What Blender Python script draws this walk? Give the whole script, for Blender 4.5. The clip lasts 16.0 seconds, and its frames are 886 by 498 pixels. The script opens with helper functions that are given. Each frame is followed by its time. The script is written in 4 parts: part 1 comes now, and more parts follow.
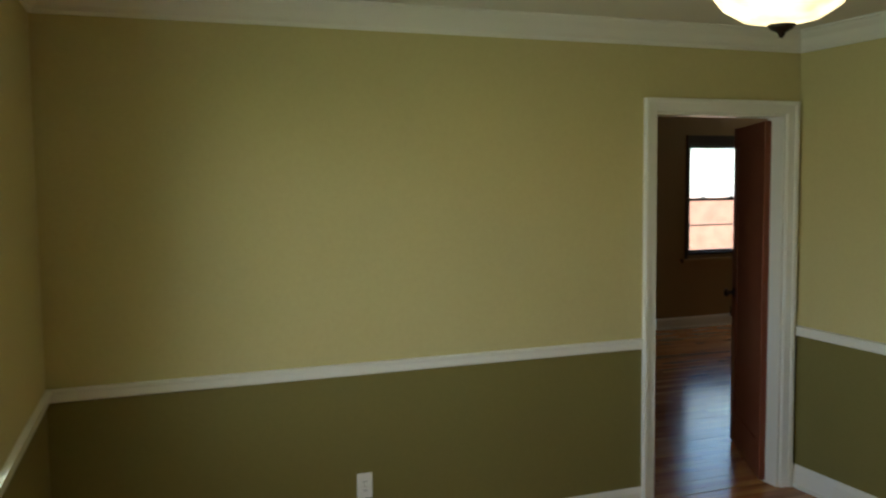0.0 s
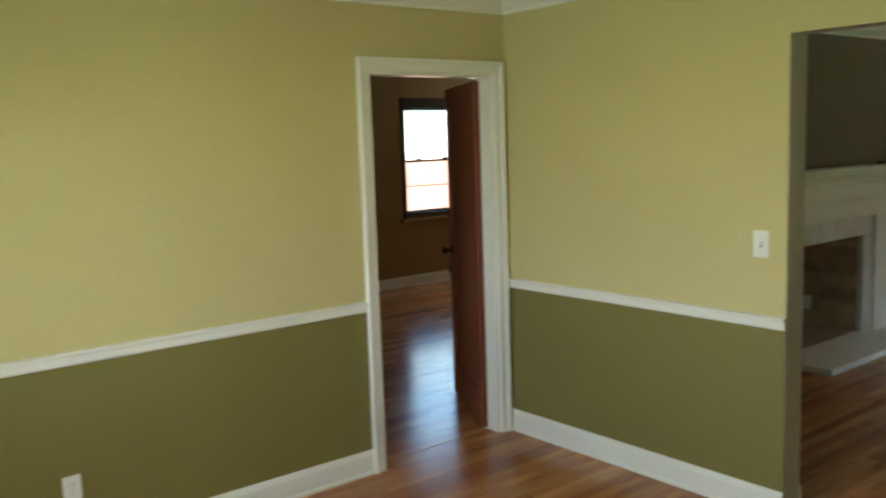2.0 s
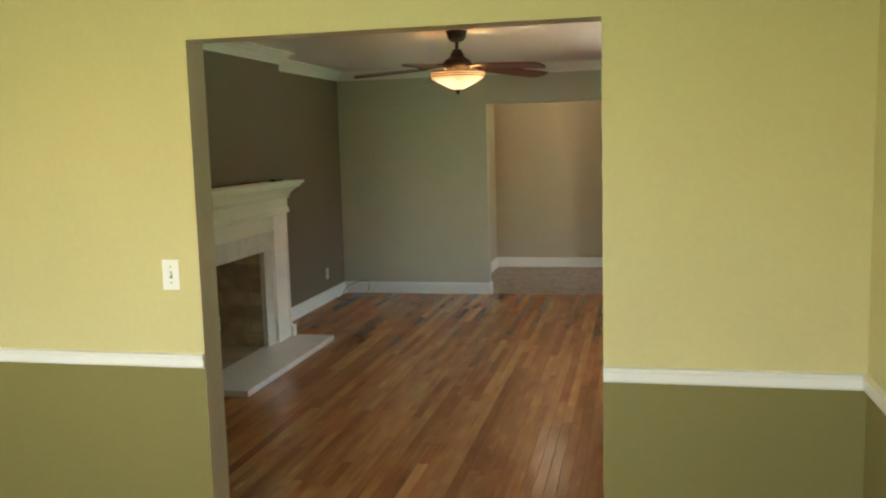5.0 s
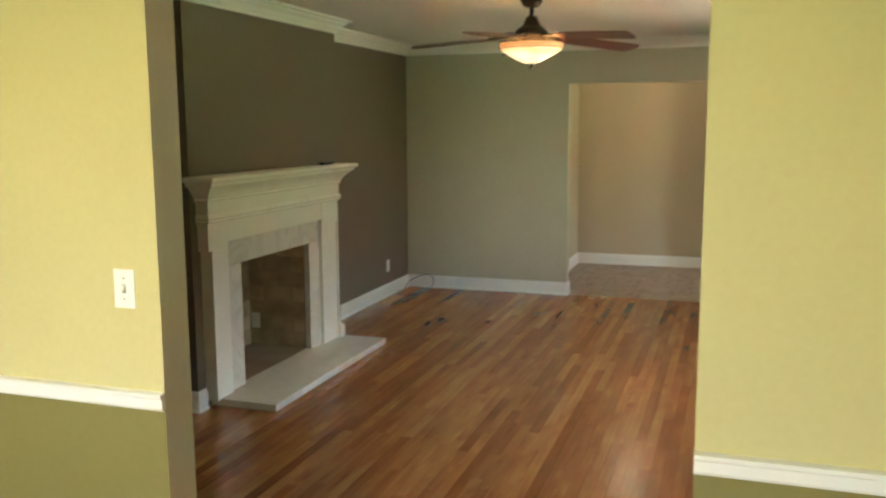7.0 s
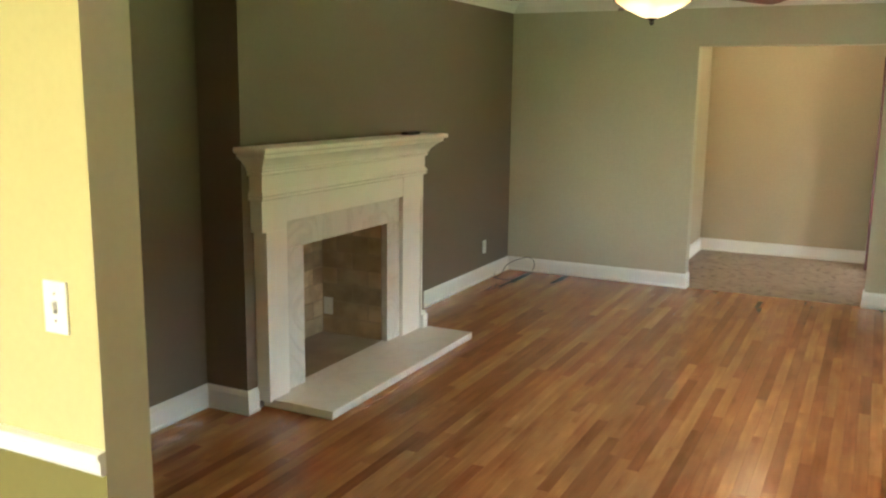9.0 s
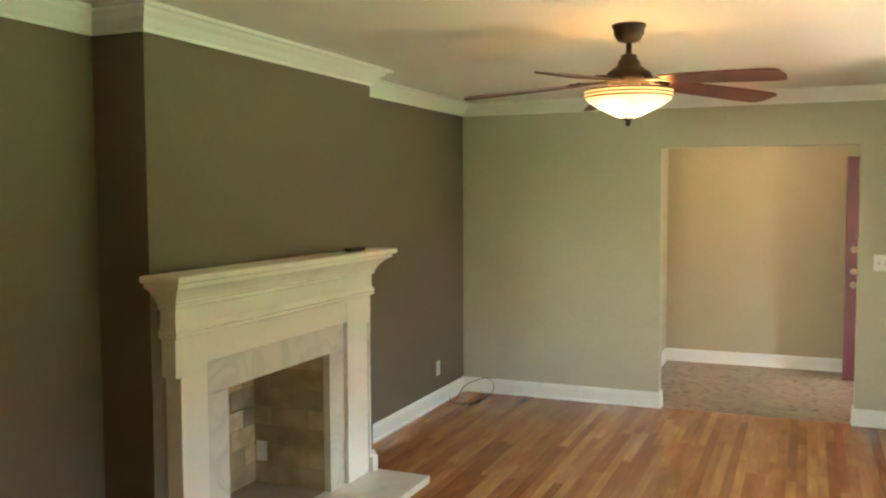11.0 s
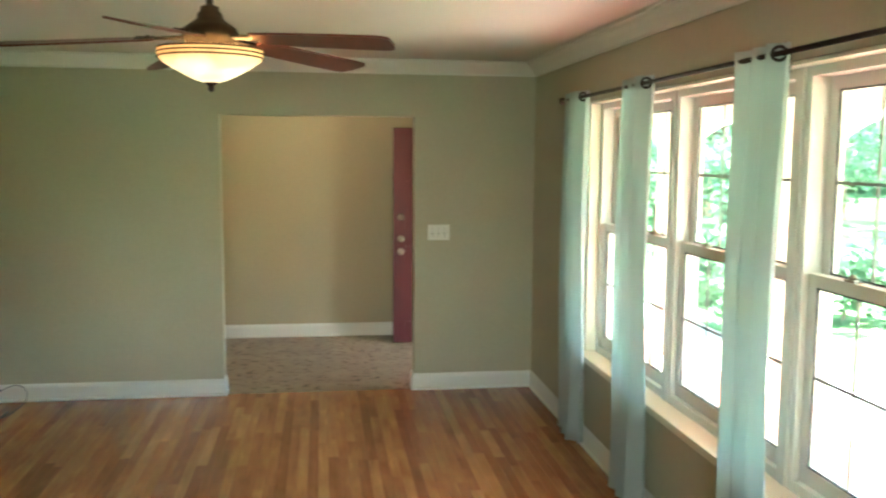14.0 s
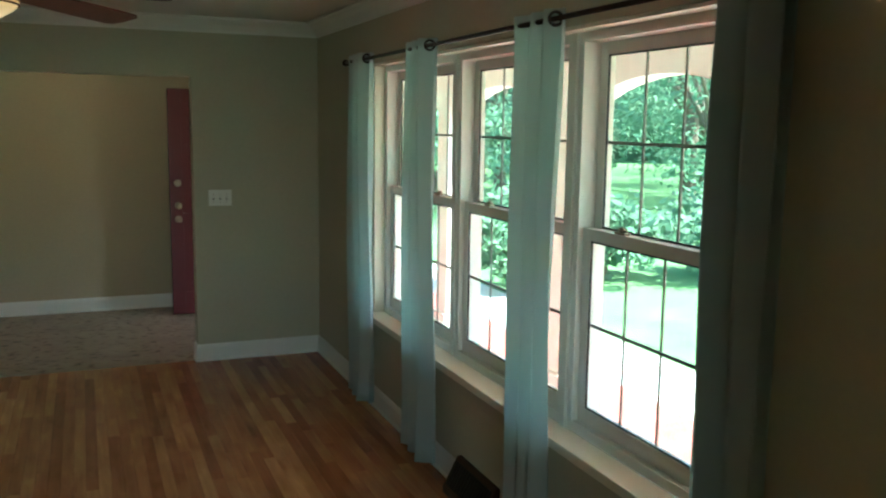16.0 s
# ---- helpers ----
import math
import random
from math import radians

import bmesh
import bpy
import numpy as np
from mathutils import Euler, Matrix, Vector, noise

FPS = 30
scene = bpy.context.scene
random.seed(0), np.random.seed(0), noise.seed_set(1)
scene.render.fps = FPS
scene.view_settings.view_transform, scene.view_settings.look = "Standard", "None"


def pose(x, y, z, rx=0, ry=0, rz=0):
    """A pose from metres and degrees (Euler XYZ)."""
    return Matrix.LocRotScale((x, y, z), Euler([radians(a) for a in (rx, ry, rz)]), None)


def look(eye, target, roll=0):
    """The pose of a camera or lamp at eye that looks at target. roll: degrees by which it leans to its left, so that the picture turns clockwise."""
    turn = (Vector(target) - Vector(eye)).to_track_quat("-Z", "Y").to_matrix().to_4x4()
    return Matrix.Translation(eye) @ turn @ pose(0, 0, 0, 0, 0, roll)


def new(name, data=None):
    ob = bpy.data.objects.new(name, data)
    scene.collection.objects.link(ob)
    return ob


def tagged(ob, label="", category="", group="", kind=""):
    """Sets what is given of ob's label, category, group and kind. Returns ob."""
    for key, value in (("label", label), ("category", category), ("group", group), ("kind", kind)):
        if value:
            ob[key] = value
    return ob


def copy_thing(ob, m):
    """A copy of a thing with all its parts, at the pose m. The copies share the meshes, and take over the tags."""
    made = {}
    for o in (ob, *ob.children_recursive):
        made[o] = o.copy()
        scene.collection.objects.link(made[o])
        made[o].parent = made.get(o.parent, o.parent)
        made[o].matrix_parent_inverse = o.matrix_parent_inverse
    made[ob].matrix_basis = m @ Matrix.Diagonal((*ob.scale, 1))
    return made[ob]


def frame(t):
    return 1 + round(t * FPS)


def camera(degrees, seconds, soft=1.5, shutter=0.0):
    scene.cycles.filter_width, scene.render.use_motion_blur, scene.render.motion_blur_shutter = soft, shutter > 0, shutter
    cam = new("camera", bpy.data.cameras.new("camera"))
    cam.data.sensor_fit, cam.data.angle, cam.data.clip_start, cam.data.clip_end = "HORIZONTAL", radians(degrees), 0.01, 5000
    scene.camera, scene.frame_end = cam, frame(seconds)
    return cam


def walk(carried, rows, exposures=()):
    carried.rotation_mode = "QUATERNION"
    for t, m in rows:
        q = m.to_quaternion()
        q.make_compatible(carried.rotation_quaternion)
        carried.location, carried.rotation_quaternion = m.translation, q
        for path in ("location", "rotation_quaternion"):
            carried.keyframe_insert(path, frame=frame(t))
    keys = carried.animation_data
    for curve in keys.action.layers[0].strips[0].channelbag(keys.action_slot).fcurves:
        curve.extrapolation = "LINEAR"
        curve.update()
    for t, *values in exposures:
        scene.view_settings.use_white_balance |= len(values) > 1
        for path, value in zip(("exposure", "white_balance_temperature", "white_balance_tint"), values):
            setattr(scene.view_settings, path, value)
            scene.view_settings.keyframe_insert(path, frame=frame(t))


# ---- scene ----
cam = camera(54.0, 16.0, soft=2.2, shutter=0.5)
PATH = [
    (0, (1.423, 1.445, 1.69), (-0.442, 2.15, 1.531), -0.6),
    (0.5, (1.38, 1.462, 1.684), (-0.436, 2.278, 1.501), -0.4),
    (1, (1.354, 1.491, 1.686), (-0.412, 2.406, 1.481), -0.7),
    (1.5, (1.31, 1.518, 1.679), (-0.367, 2.581, 1.442), -1.2),
    (2, (1.304, 1.537, 1.673), (-0.243, 2.78, 1.423), -1.9),
    (2.5, (1.236, 1.63, 1.67), (-0.159, 3.044, 1.438), -1.7),
    (3, (1.19, 1.672, 1.654), (0.01, 3.27, 1.423), -1.1),
    (3.5, (1.2, 1.739, 1.672), (0.278, 3.497, 1.432), -1.2),
    (4, (1.056, 1.8, 1.667), (0.499, 3.704, 1.416), -2.2),
    (4.2, (1.017, 1.808, 1.665), (0.56, 3.738, 1.41), -2.2),
    (6.3, (1.049, 2.449, 1.659), (0.576, 4.38, 1.439), -0.2),
    (6.5, (1.031, 2.556, 1.654), (0.515, 4.477, 1.443), 0.0),
    (7, (0.975, 2.808, 1.656), (0.343, 4.685, 1.373), -0.3),
    (7.5, (0.927, 3.007, 1.655), (0.191, 4.833, 1.303), -0.6),
    (8, (0.905, 3.225, 1.653), (0.082, 5.011, 1.291), -0.6),
    (8.5, (0.892, 3.448, 1.664), (0.042, 5.219, 1.292), 0.4),
    (9, (0.843, 3.624, 1.654), (-0.034, 5.386, 1.295), 0.7),
    (9.5, (0.739, 3.805, 1.666), (-0.108, 5.595, 1.382), 0.6),
    (9.7, (0.695, 3.869, 1.654), (-0.143, 5.67, 1.418), -0.1),
    (11.8, (0.417, 4.443, 1.728), (-0.256, 6.323, 1.606), 0.4),
    (12, (0.392, 4.497, 1.732), (-0.229, 6.394, 1.608), 0.4),
    (12.5, (0.311, 4.597, 1.737), (-0.119, 6.547, 1.615), 0.4),
    (13, (0.255, 4.641, 1.752), (0.066, 6.627, 1.615), 0.1),
    (13.5, (0.209, 4.725, 1.768), (0.279, 6.715, 1.581), 0.2),
    (14, (0.16, 4.743, 1.761), (0.436, 6.713, 1.546), 0.4),
    (14.5, (0.13, 4.74, 1.755), (0.587, 6.674, 1.529), 0.4),
    (15, (0.109, 4.746, 1.755), (0.707, 6.637, 1.5), 0.5),
    (15.5, (0.125, 4.764, 1.744), (0.823, 6.617, 1.464), 0.7),
    (16, (0.127, 4.766, 1.736), (0.883, 6.595, 1.451), 0.8),
]
EXPOSE = [
    (0.0, 2.38, 6050, 1), (0.5, 2.76, 6050, 1), (1.0, 2.96, 5950, 0), (1.5, 3.12, 6000, -1), (3.5, 3.63, 6200, 0), (4.2, 3.82, 6350, 1), (6.5, 4.34, 6650, 2),
    (8.0, 4.44, 6750, 3), (9.0, 4.79, 6850, 3), (9.5, 4.97, 6900, 3), (12.5, 5.03, 6720, 0), (13.5, 4.85, 6400, -5), (14.5, 4.17, 5950, -9), (15.0, 3.63, 5550, -11),
    (15.5, 3.18, 5450, -13), (16.0, 3.03, 5450, -13),
]
walk(cam, [(t, look(eye, target, roll)) for t, eye, target, roll in PATH], EXPOSE)

# ---- light ----
world = bpy.data.worlds.new("sky")
scene.world = world
world.use_nodes = True
_n = world.node_tree.nodes
_sky = _n.new("ShaderNodeTexSky")
_sky.sky_type = "NISHITA"
_sky.sun_disc = False
_sky.sun_elevation = radians(49)
_sky.sun_rotation = radians(123)
world.node_tree.links.new(_sky.outputs[0], _n["Background"].inputs[0])
_n["Background"].inputs[1].default_value = 0.15


def lamp(name, kind, energy, color, m, **size):
    data = bpy.data.lights.new(name, kind)
    data.energy, data.color = energy, color
    if kind == "AREA":
        data.shape, data.size, data.size_y = "RECTANGLE", size["a"], size["b"]
    elif kind == "SUN":
        data.angle = size["angle"]
    else:
        data.shadow_soft_size = size["radius"]
    ob = new(name, data)
    ob.matrix_world = m
    return ob


WARM = (1.0, 0.61, 0.33)
lamp("sun", "SUN", 5.0, (1.0, 0.95, 0.86), look((34, -22, 47), (0, 0, 0)), angle=radians(0.5))
# daylight through the dining room's own window in the south wall, behind the walker
lamp("dining_window_daylight", "AREA", 2.95, (1.0, 0.97, 0.9), look((-0.44, 0.97, 1.48), (-0.4, 3.0, 0.5)), a=1.5, b=1.1).data.spread = radians(150)
# unseen fill lamp in an added opening, to brighten the back room
lamp("back_room_fill", "AREA", 2.6, (1.0, 0.97, 0.93), look((-6.74, 8.72, 1.44), (-3.6, 6.0, 0.9)), a=0.56, b=1.2)
lamp("fan_bulb", "POINT", 0.6, WARM, pose(-0.249, 8.165, 2.115), radius=0.03)
lamp("dining_bulb", "POINT", 0.62, WARM, pose(-0.63, 3.28, 2.20), radius=0.05)
lamp("entry_bulb", "POINT", 0.16, (1.0, 0.78, 0.56), pose(-0.05, 12.30, 2.355), radius=0.04)


# ---- materials ----
def shader(name, rough=0.5, metal=0.0, spec=0.5):
    m = bpy.data.materials.new(name)
    m.use_nodes = True
    b = m.node_tree.nodes["Principled BSDF"]
    b.inputs["Roughness"].default_value = rough
    b.inputs["Metallic"].default_value = metal
    b.inputs["Specular IOR Level"].default_value = spec
    return m, m.node_tree.nodes, m.node_tree.links, b


def noise_node(nodes, links, scale, detail=4, stretch=None, shift=None):
    geo = nodes.new("ShaderNodeNewGeometry")
    mapping = nodes.new("ShaderNodeMapping")
    links.new(geo.outputs["Position"], mapping.inputs["Vector"])
    if stretch:
        mapping.inputs["Scale"].default_value = stretch
    if shift:
        links.new(shift, mapping.inputs["Location"])
    n = nodes.new("ShaderNodeTexNoise")
    n.inputs["Scale"].default_value, n.inputs["Detail"].default_value = scale, detail
    links.new(mapping.outputs[0], n.inputs["Vector"])
    return n


def ramp(nodes, links, fac, stops):
    r = nodes.new("ShaderNodeValToRGB")
    while len(r.color_ramp.elements) < len(stops):
        r.color_ramp.elements.new(0.5)
    for e, (p, c) in zip(r.color_ramp.elements, stops):
        e.position, e.color = p, (*c, 1)
    links.new(fac, r.inputs[0])
    return r


def mixed(nodes, links, fac, a, b, mode="MIX"):
    x = nodes.new("ShaderNodeMix")
    x.data_type, x.blend_type = "RGBA", mode
    for sock, v in ((x.inputs[0], fac), (x.inputs[6], a), (x.inputs[7], b)):
        if isinstance(v, (int, float)):
            sock.default_value = v
        elif isinstance(v, tuple):
            sock.default_value = (*v, 1)
        else:
            links.new(v, sock)
    return x.outputs[2]


def bumped(nodes, links, bsdf, height, strength, dist=0.01):
    b = nodes.new("ShaderNodeBump")
    b.inputs["Strength"].default_value, b.inputs["Distance"].default_value = strength, dist
    links.new(height, b.inputs["Height"])
    links.new(b.outputs[0], bsdf.inputs["Normal"])


def shade(c, k):
    return tuple(min(1, v * k) for v in c)


def painted(name, color, rough=0.55, vary=0.06, relief=0.05, spec=0.4):
    """Rolled paint: broad unevenness, small scuffs and the roller's fine stipple."""
    m, n, l, b = shader(name, rough, 0, spec)
    broad = noise_node(n, l, 1.7, 3)
    fine = noise_node(n, l, 45, 5)
    c = mixed(n, l, broad.outputs[0], shade(color, 1 - vary), shade(color, 1 + vary))
    c = mixed(n, l, 0.06, c, fine.outputs[0], "OVERLAY")
    l.new(c, b.inputs["Base Color"])
    stipple = noise_node(n, l, 260, 2)
    bumped(n, l, b, stipple.outputs[0], relief, 0.002)
    return m


def metal(name, color, rough=0.35):
    m, n, l, b = shader(name, rough, 0.9)
    wear = noise_node(n, l, 30, 4)
    l.new(mixed(n, l, wear.outputs[0], shade(color, 0.75), shade(color, 1.3)), b.inputs["Base Color"])
    return m


def plank_wood(name, source):
    """Oak strip flooring: every strip its own brown, long grain, dark figure, satin varnish."""
    m, n, l, b = shader(name, 0.24, 0, 0.5)
    if source == "object":
        rnd = n.new("ShaderNodeObjectInfo").outputs["Random"]
    else:
        rnd = n.new("ShaderNodeNewGeometry").outputs["Random Per Island"]
    off = n.new("ShaderNodeVectorMath")
    off.operation = "SCALE"
    off.inputs[0].default_value = (37.0, 91.0, 13.0)
    l.new(rnd, off.inputs["Scale"])
    base = ramp(n, l, rnd, [(0.0, (0.27, 0.103, 0.039)), (0.07, (0.3, 0.116, 0.043)), (0.3, (0.36, 0.152, 0.057)),
                            (0.62, (0.41, 0.184, 0.069)), (0.9, (0.46, 0.219, 0.084)), (1.0, (0.54, 0.28, 0.115))])
    grain = noise_node(n, l, 1.0, 6, (42, 1.6, 8), off.outputs[0])
    figure = noise_node(n, l, 1.0, 3, (11, 3.0, 4), off.outputs[0])
    g = ramp(n, l, grain.outputs[0], [(0.28, (0.86, 0.83, 0.8)), (0.64, (1.06, 1.05, 1.03))])
    f = ramp(n, l, figure.outputs[0], [(0.26, (0.72, 0.62, 0.56)), (0.38, (0.9, 0.85, 0.82)), (0.5, (1.0, 0.98, 0.97)), (0.6, (1.06, 1.06, 1.02)), (0.72, (1.3, 1.34, 1.26))])
    c = mixed(n, l, 1.0, base.outputs[0], g.outputs[0], "MULTIPLY")
    c = mixed(n, l, 1.0, c, f.outputs[0], "MULTIPLY")
    l.new(c, b.inputs["Base Color"])
    r = ramp(n, l, grain.outputs[0], [(0.3, (0.24, 0.24, 0.24)), (0.7, (0.16, 0.16, 0.16))])
    l.new(r.outputs[0], b.inputs["Roughness"])
    return m


def marble(name, color, vein, rough):
    m, n, l, b = shader(name, rough)
    warp = noise_node(n, l, 3.2, 8)
    warp.inputs["Distortion"].default_value = 1.6
    v = ramp(n, l, warp.outputs[0], [(0.42, color), (0.5, vein), (0.56, color)])
    cloud = noise_node(n, l, 9, 5)
    l.new(mixed(n, l, cloud.outputs[0], v.outputs[0], color), b.inputs["Base Color"])
    return m


def worn_white(name, color):
    """Old brushed trim paint, scuffed to a greyer undercoat here and there."""
    m, n, l, b = shader(name, 0.42)
    a = noise_node(n, l, 6, 6)
    spots = ramp(n, l, a.outputs[0], [(0.26, shade(color, 0.93)), (0.4, color), (0.8, shade(color, 1.03))])
    l.new(spots.outputs[0], b.inputs["Base Color"])
    brush = noise_node(n, l, 1, 3, (30, 30, 160))
    bumped(n, l, b, brush.outputs[0], 0.1, 0.002)
    return m


def brick_face(name, color):
    m, n, l, b = shader(name, 0.9, 0, 0.2)
    rnd = n.new("ShaderNodeObjectInfo").outputs["Random"]
    own = ramp(n, l, rnd, [(0, shade(color, 0.72)), (0.6, color), (1, shade(color, 1.2))])
    soot = noise_node(n, l, 7, 6)
    d = ramp(n, l, soot.outputs[0], [(0.33, (0.62, 0.58, 0.55)), (0.6, (1, 1, 1))])
    l.new(mixed(n, l, 0.8, own.outputs[0], d.outputs[0], "MULTIPLY"), b.inputs["Base Color"])
    bumped(n, l, b, noise_node(n, l, 60, 6).outputs[0], 0.4, 0.004)
    return m


def fabric(name, color):
    """Curtain cloth that lets daylight through."""
    m, n, l, b = shader(name, 0.85, 0, 0.15)
    weave = noise_node(n, l, 1, 3, (300, 300, 900))
    slub = noise_node(n, l, 1, 4, (25, 25, 3))
    c = mixed(n, l, slub.outputs[0], shade(color, 0.9), shade(color, 1.08))
    l.new(c, b.inputs["Base Color"])
    bumped(n, l, b, weave.outputs[0], 0.2, 0.001)
    t = n.new("ShaderNodeBsdfTranslucent")
    t.inputs[0].default_value = (color[0] * 1.12, color[1] * 1.3, color[2] * 1.28, 1)
    mx = n.new("ShaderNodeMixShader")
    mx.inputs[0].default_value = 0.55
    l.new(b.outputs[0], mx.inputs[1])
    l.new(t.outputs[0], mx.inputs[2])
    l.new(mx.outputs[0], n["Material Output"].inputs[0])
    return m


def glowing(name, rim, heart, z_low, z_high, strength):
    """Lit alabaster glass: amber at the rim, brighter towards the bulb."""
    m, n, l, b = shader(name, 0.35)
    geo = n.new("ShaderNodeNewGeometry")
    xyz = n.new("ShaderNodeSeparateXYZ")
    l.new(geo.outputs["Position"], xyz.inputs[0])
    rise = n.new("ShaderNodeMapRange")
    rise.inputs["From Min"].default_value, rise.inputs["From Max"].default_value = z_low, z_high
    l.new(xyz.outputs["Z"], rise.inputs["Value"])
    r = ramp(n, l, rise.outputs[0], [(0.0, heart), (0.45, heart), (1.0, rim)])
    cloud = noise_node(n, l, 16, 5)
    v = ramp(n, l, cloud.outputs[0], [(0.3, (0.7, 0.62, 0.5)), (0.65, (1.1, 1.1, 1.1))])
    c = mixed(n, l, 1.0, r.outputs[0], v.outputs[0], "MULTIPLY")
    b.inputs["Base Color"].default_value = (0.8, 0.7, 0.5, 1)
    l.new(c, b.inputs["Emission Color"])
    b.inputs["Emission Strength"].default_value = strength
    return m


def clear_glass(name):
    """A clear pane: the view straight through, under a faint glossy sheen."""
    m, n, l, b = shader(name, 0.0)
    clear = n.new("ShaderNodeBsdfTransparent")
    clear.inputs[0].default_value = (0.97, 0.985, 0.975, 1)
    sheen = n.new("ShaderNodeBsdfGlossy")
    sheen.inputs["Roughness"].default_value = 0.02
    mx = n.new("ShaderNodeMixShader")
    mx.inputs[0].default_value = 0.05
    l.new(clear.outputs[0], mx.inputs[1])
    l.new(sheen.outputs[0], mx.inputs[2])
    l.new(mx.outputs[0], n["Material Output"].inputs[0])
    return m


def leafy(name, color):
    m, n, l, b = shader(name, 0.6, 0, 0.3)
    rnd = n.new("ShaderNodeNewGeometry").outputs["Random Per Island"]
    r = ramp(n, l, rnd, [(0, shade(color, 0.75)), (0.5, color), (1, shade(color, 1.35))])
    t = n.new("ShaderNodeBsdfTranslucent")
    l.new(r.outputs[0], b.inputs["Base Color"])
    l.new(r.outputs[0], t.inputs[0])
    mx = n.new("ShaderNodeMixShader")
    mx.inputs[0].default_value = 0.5
    l.new(b.outputs[0], mx.inputs[1])
    l.new(t.outputs[0], mx.inputs[2])
    l.new(mx.outputs[0], n["Material Output"].inputs[0])
    return m


def rough_ground(name, a, b_, scale):
    m, n, l, b = shader(name, 0.9, 0, 0.2)
    p = noise_node(n, l, scale, 8)
    q = noise_node(n, l, scale * 14, 5)
    f = mixed(n, l, 0.4, p.outputs[0], q.outputs[0])
    r = ramp(n, l, f, [(0.35, a), (0.65, b_)])
    l.new(r.outputs[0], b.inputs["Base Color"])
    bumped(n, l, b, q.outputs[0], 0.4, 0.02)
    return m


YELLOW = painted("pale_khaki_yellow_paint", (0.56, 0.49, 0.24))
OLIVE = painted("dark_olive_paint", (0.205, 0.175, 0.055))
GREIGE = painted("grey_green_paint", (0.49, 0.455, 0.335))
TAUPE = painted("dark_taupe_paint", (0.178, 0.132, 0.091))
TAN = painted("warm_tan_paint", (0.47, 0.4, 0.27))
BROWN_ROOM = painted("brown_olive_paint", (0.3, 0.2, 0.09))
CEIL = painted("ceiling_white_paint", (0.74, 0.72, 0.66), 0.8, 0.03, 0.3)
WHITE = painted("trim_white_gloss", (0.8, 0.79, 0.74), 0.3, 0.03, 0.04, 0.5)
CREAM = painted("cream_trim_paint", (0.78, 0.74, 0.6), 0.35, 0.04, 0.04, 0.5)
MANTEL = worn_white("worn_white_mantel_paint", (0.87, 0.84, 0.75))
MARBLE = marble("grey_veined_marble", (0.73, 0.7, 0.62), (0.56, 0.53, 0.45), 0.35)
HEARTH = marble("cream_marble", (0.78, 0.73, 0.63), (0.69, 0.64, 0.54), 0.08)
FIREBRICK = brick_face("tan_firebrick", (0.58, 0.44, 0.27))
MORTAR = rough_ground("sooty_mortar", (0.36, 0.275, 0.175), (0.44, 0.34, 0.22), 20)
BRONZE = metal("dark_bronze", (0.04, 0.032, 0.027), 0.5)
STEEL = metal("satin_nickel", (0.3, 0.24, 0.18), 0.4)
DARK_PLASTIC = painted("black_plastic", (0.02, 0.02, 0.02), 0.4, 0.05, 0.05)
PLATE = painted("white_plastic", (0.82, 0.81, 0.76), 0.35, 0.02, 0.02)
CURTAIN = fabric("seafoam_fabric", (0.54, 0.565, 0.56))
GLASS = clear_glass("window_glass")
VINYL = painted("white_vinyl", (0.74, 0.735, 0.68), 0.35, 0.02, 0.02)
GRILLE = painted("dark_grey_grille", (0.26, 0.25, 0.23), 0.4, 0.03, 0.02)
SUBFLOOR = rough_ground("dark_plank_joint", (0.09, 0.042, 0.019), (0.13, 0.06, 0.027), 10)


def flecked_stone(name):
    """Beige stone with darker brown flecks lying in it."""
    m, n, l, b = shader(name, 0.4)
    cloud = noise_node(n, l, 5, 6)
    c = ramp(n, l, cloud.outputs[0], [(0.3, (0.24, 0.175, 0.115)), (0.7, (0.35, 0.265, 0.18))])
    fleck = noise_node(n, l, 1, 3, (13, 22, 1))
    f = ramp(n, l, fleck.outputs[0], [(0.38, (0.3, 0.2, 0.14)), (0.44, (1, 1, 1))])
    l.new(mixed(n, l, 1.0, c.outputs[0], f.outputs[0], "MULTIPLY"), b.inputs["Base Color"])
    bumped(n, l, b, fleck.outputs[0], 0.15, 0.003)
    return m


STONE = flecked_stone("flecked_beige_stone")


# ---- building helpers ----
def mesh_of(name, bm, mats, smooth=False):
    me = bpy.data.meshes.new(name)
    bmesh.ops.recalc_face_normals(bm, faces=bm.faces)
    if smooth:
        for f in bm.faces:
            f.smooth = True
    bm.to_mesh(me)
    bm.free()
    for m in mats if isinstance(mats, (list, tuple)) else [mats]:
        me.materials.append(m)
    return me


def thing(name, bm, mats, label="", category="", group="", kind="", smooth=False):
    return tagged(new(name, mesh_of(name, bm, mats, smooth)), label, category, group, kind)


def part(name, bm, mats, parent, label="", smooth=False):
    ob = new(name, mesh_of(name, bm, mats, smooth))
    ob.parent = parent
    return tagged(ob, label)


def base(name, at, label, category, group="", kind=""):
    ob = new(name)
    ob.empty_display_size = 0.1
    ob.matrix_world = at if isinstance(at, Matrix) else Matrix.Translation(at)
    return tagged(ob, label, category, group, kind)


def box(bm, x0, x1, y0, y1, z0, z1, bevel=0.0):
    r = bmesh.ops.create_cube(bm, size=1)
    vs = r["verts"]
    for v in vs:
        v.co = Vector((x0 if v.co.x < 0 else x1, y0 if v.co.y < 0 else y1, z0 if v.co.z < 0 else z1))
    if bevel:
        edges = list({e for v in vs for e in v.link_edges})
        bmesh.ops.bevel(bm, geom=edges, offset=bevel, segments=2, profile=0.7, affect="EDGES")
    return bm


def boxed(x0, x1, y0, y1, z0, z1, bevel=0.0):
    return box(bmesh.new(), x0, x1, y0, y1, z0, z1, bevel)


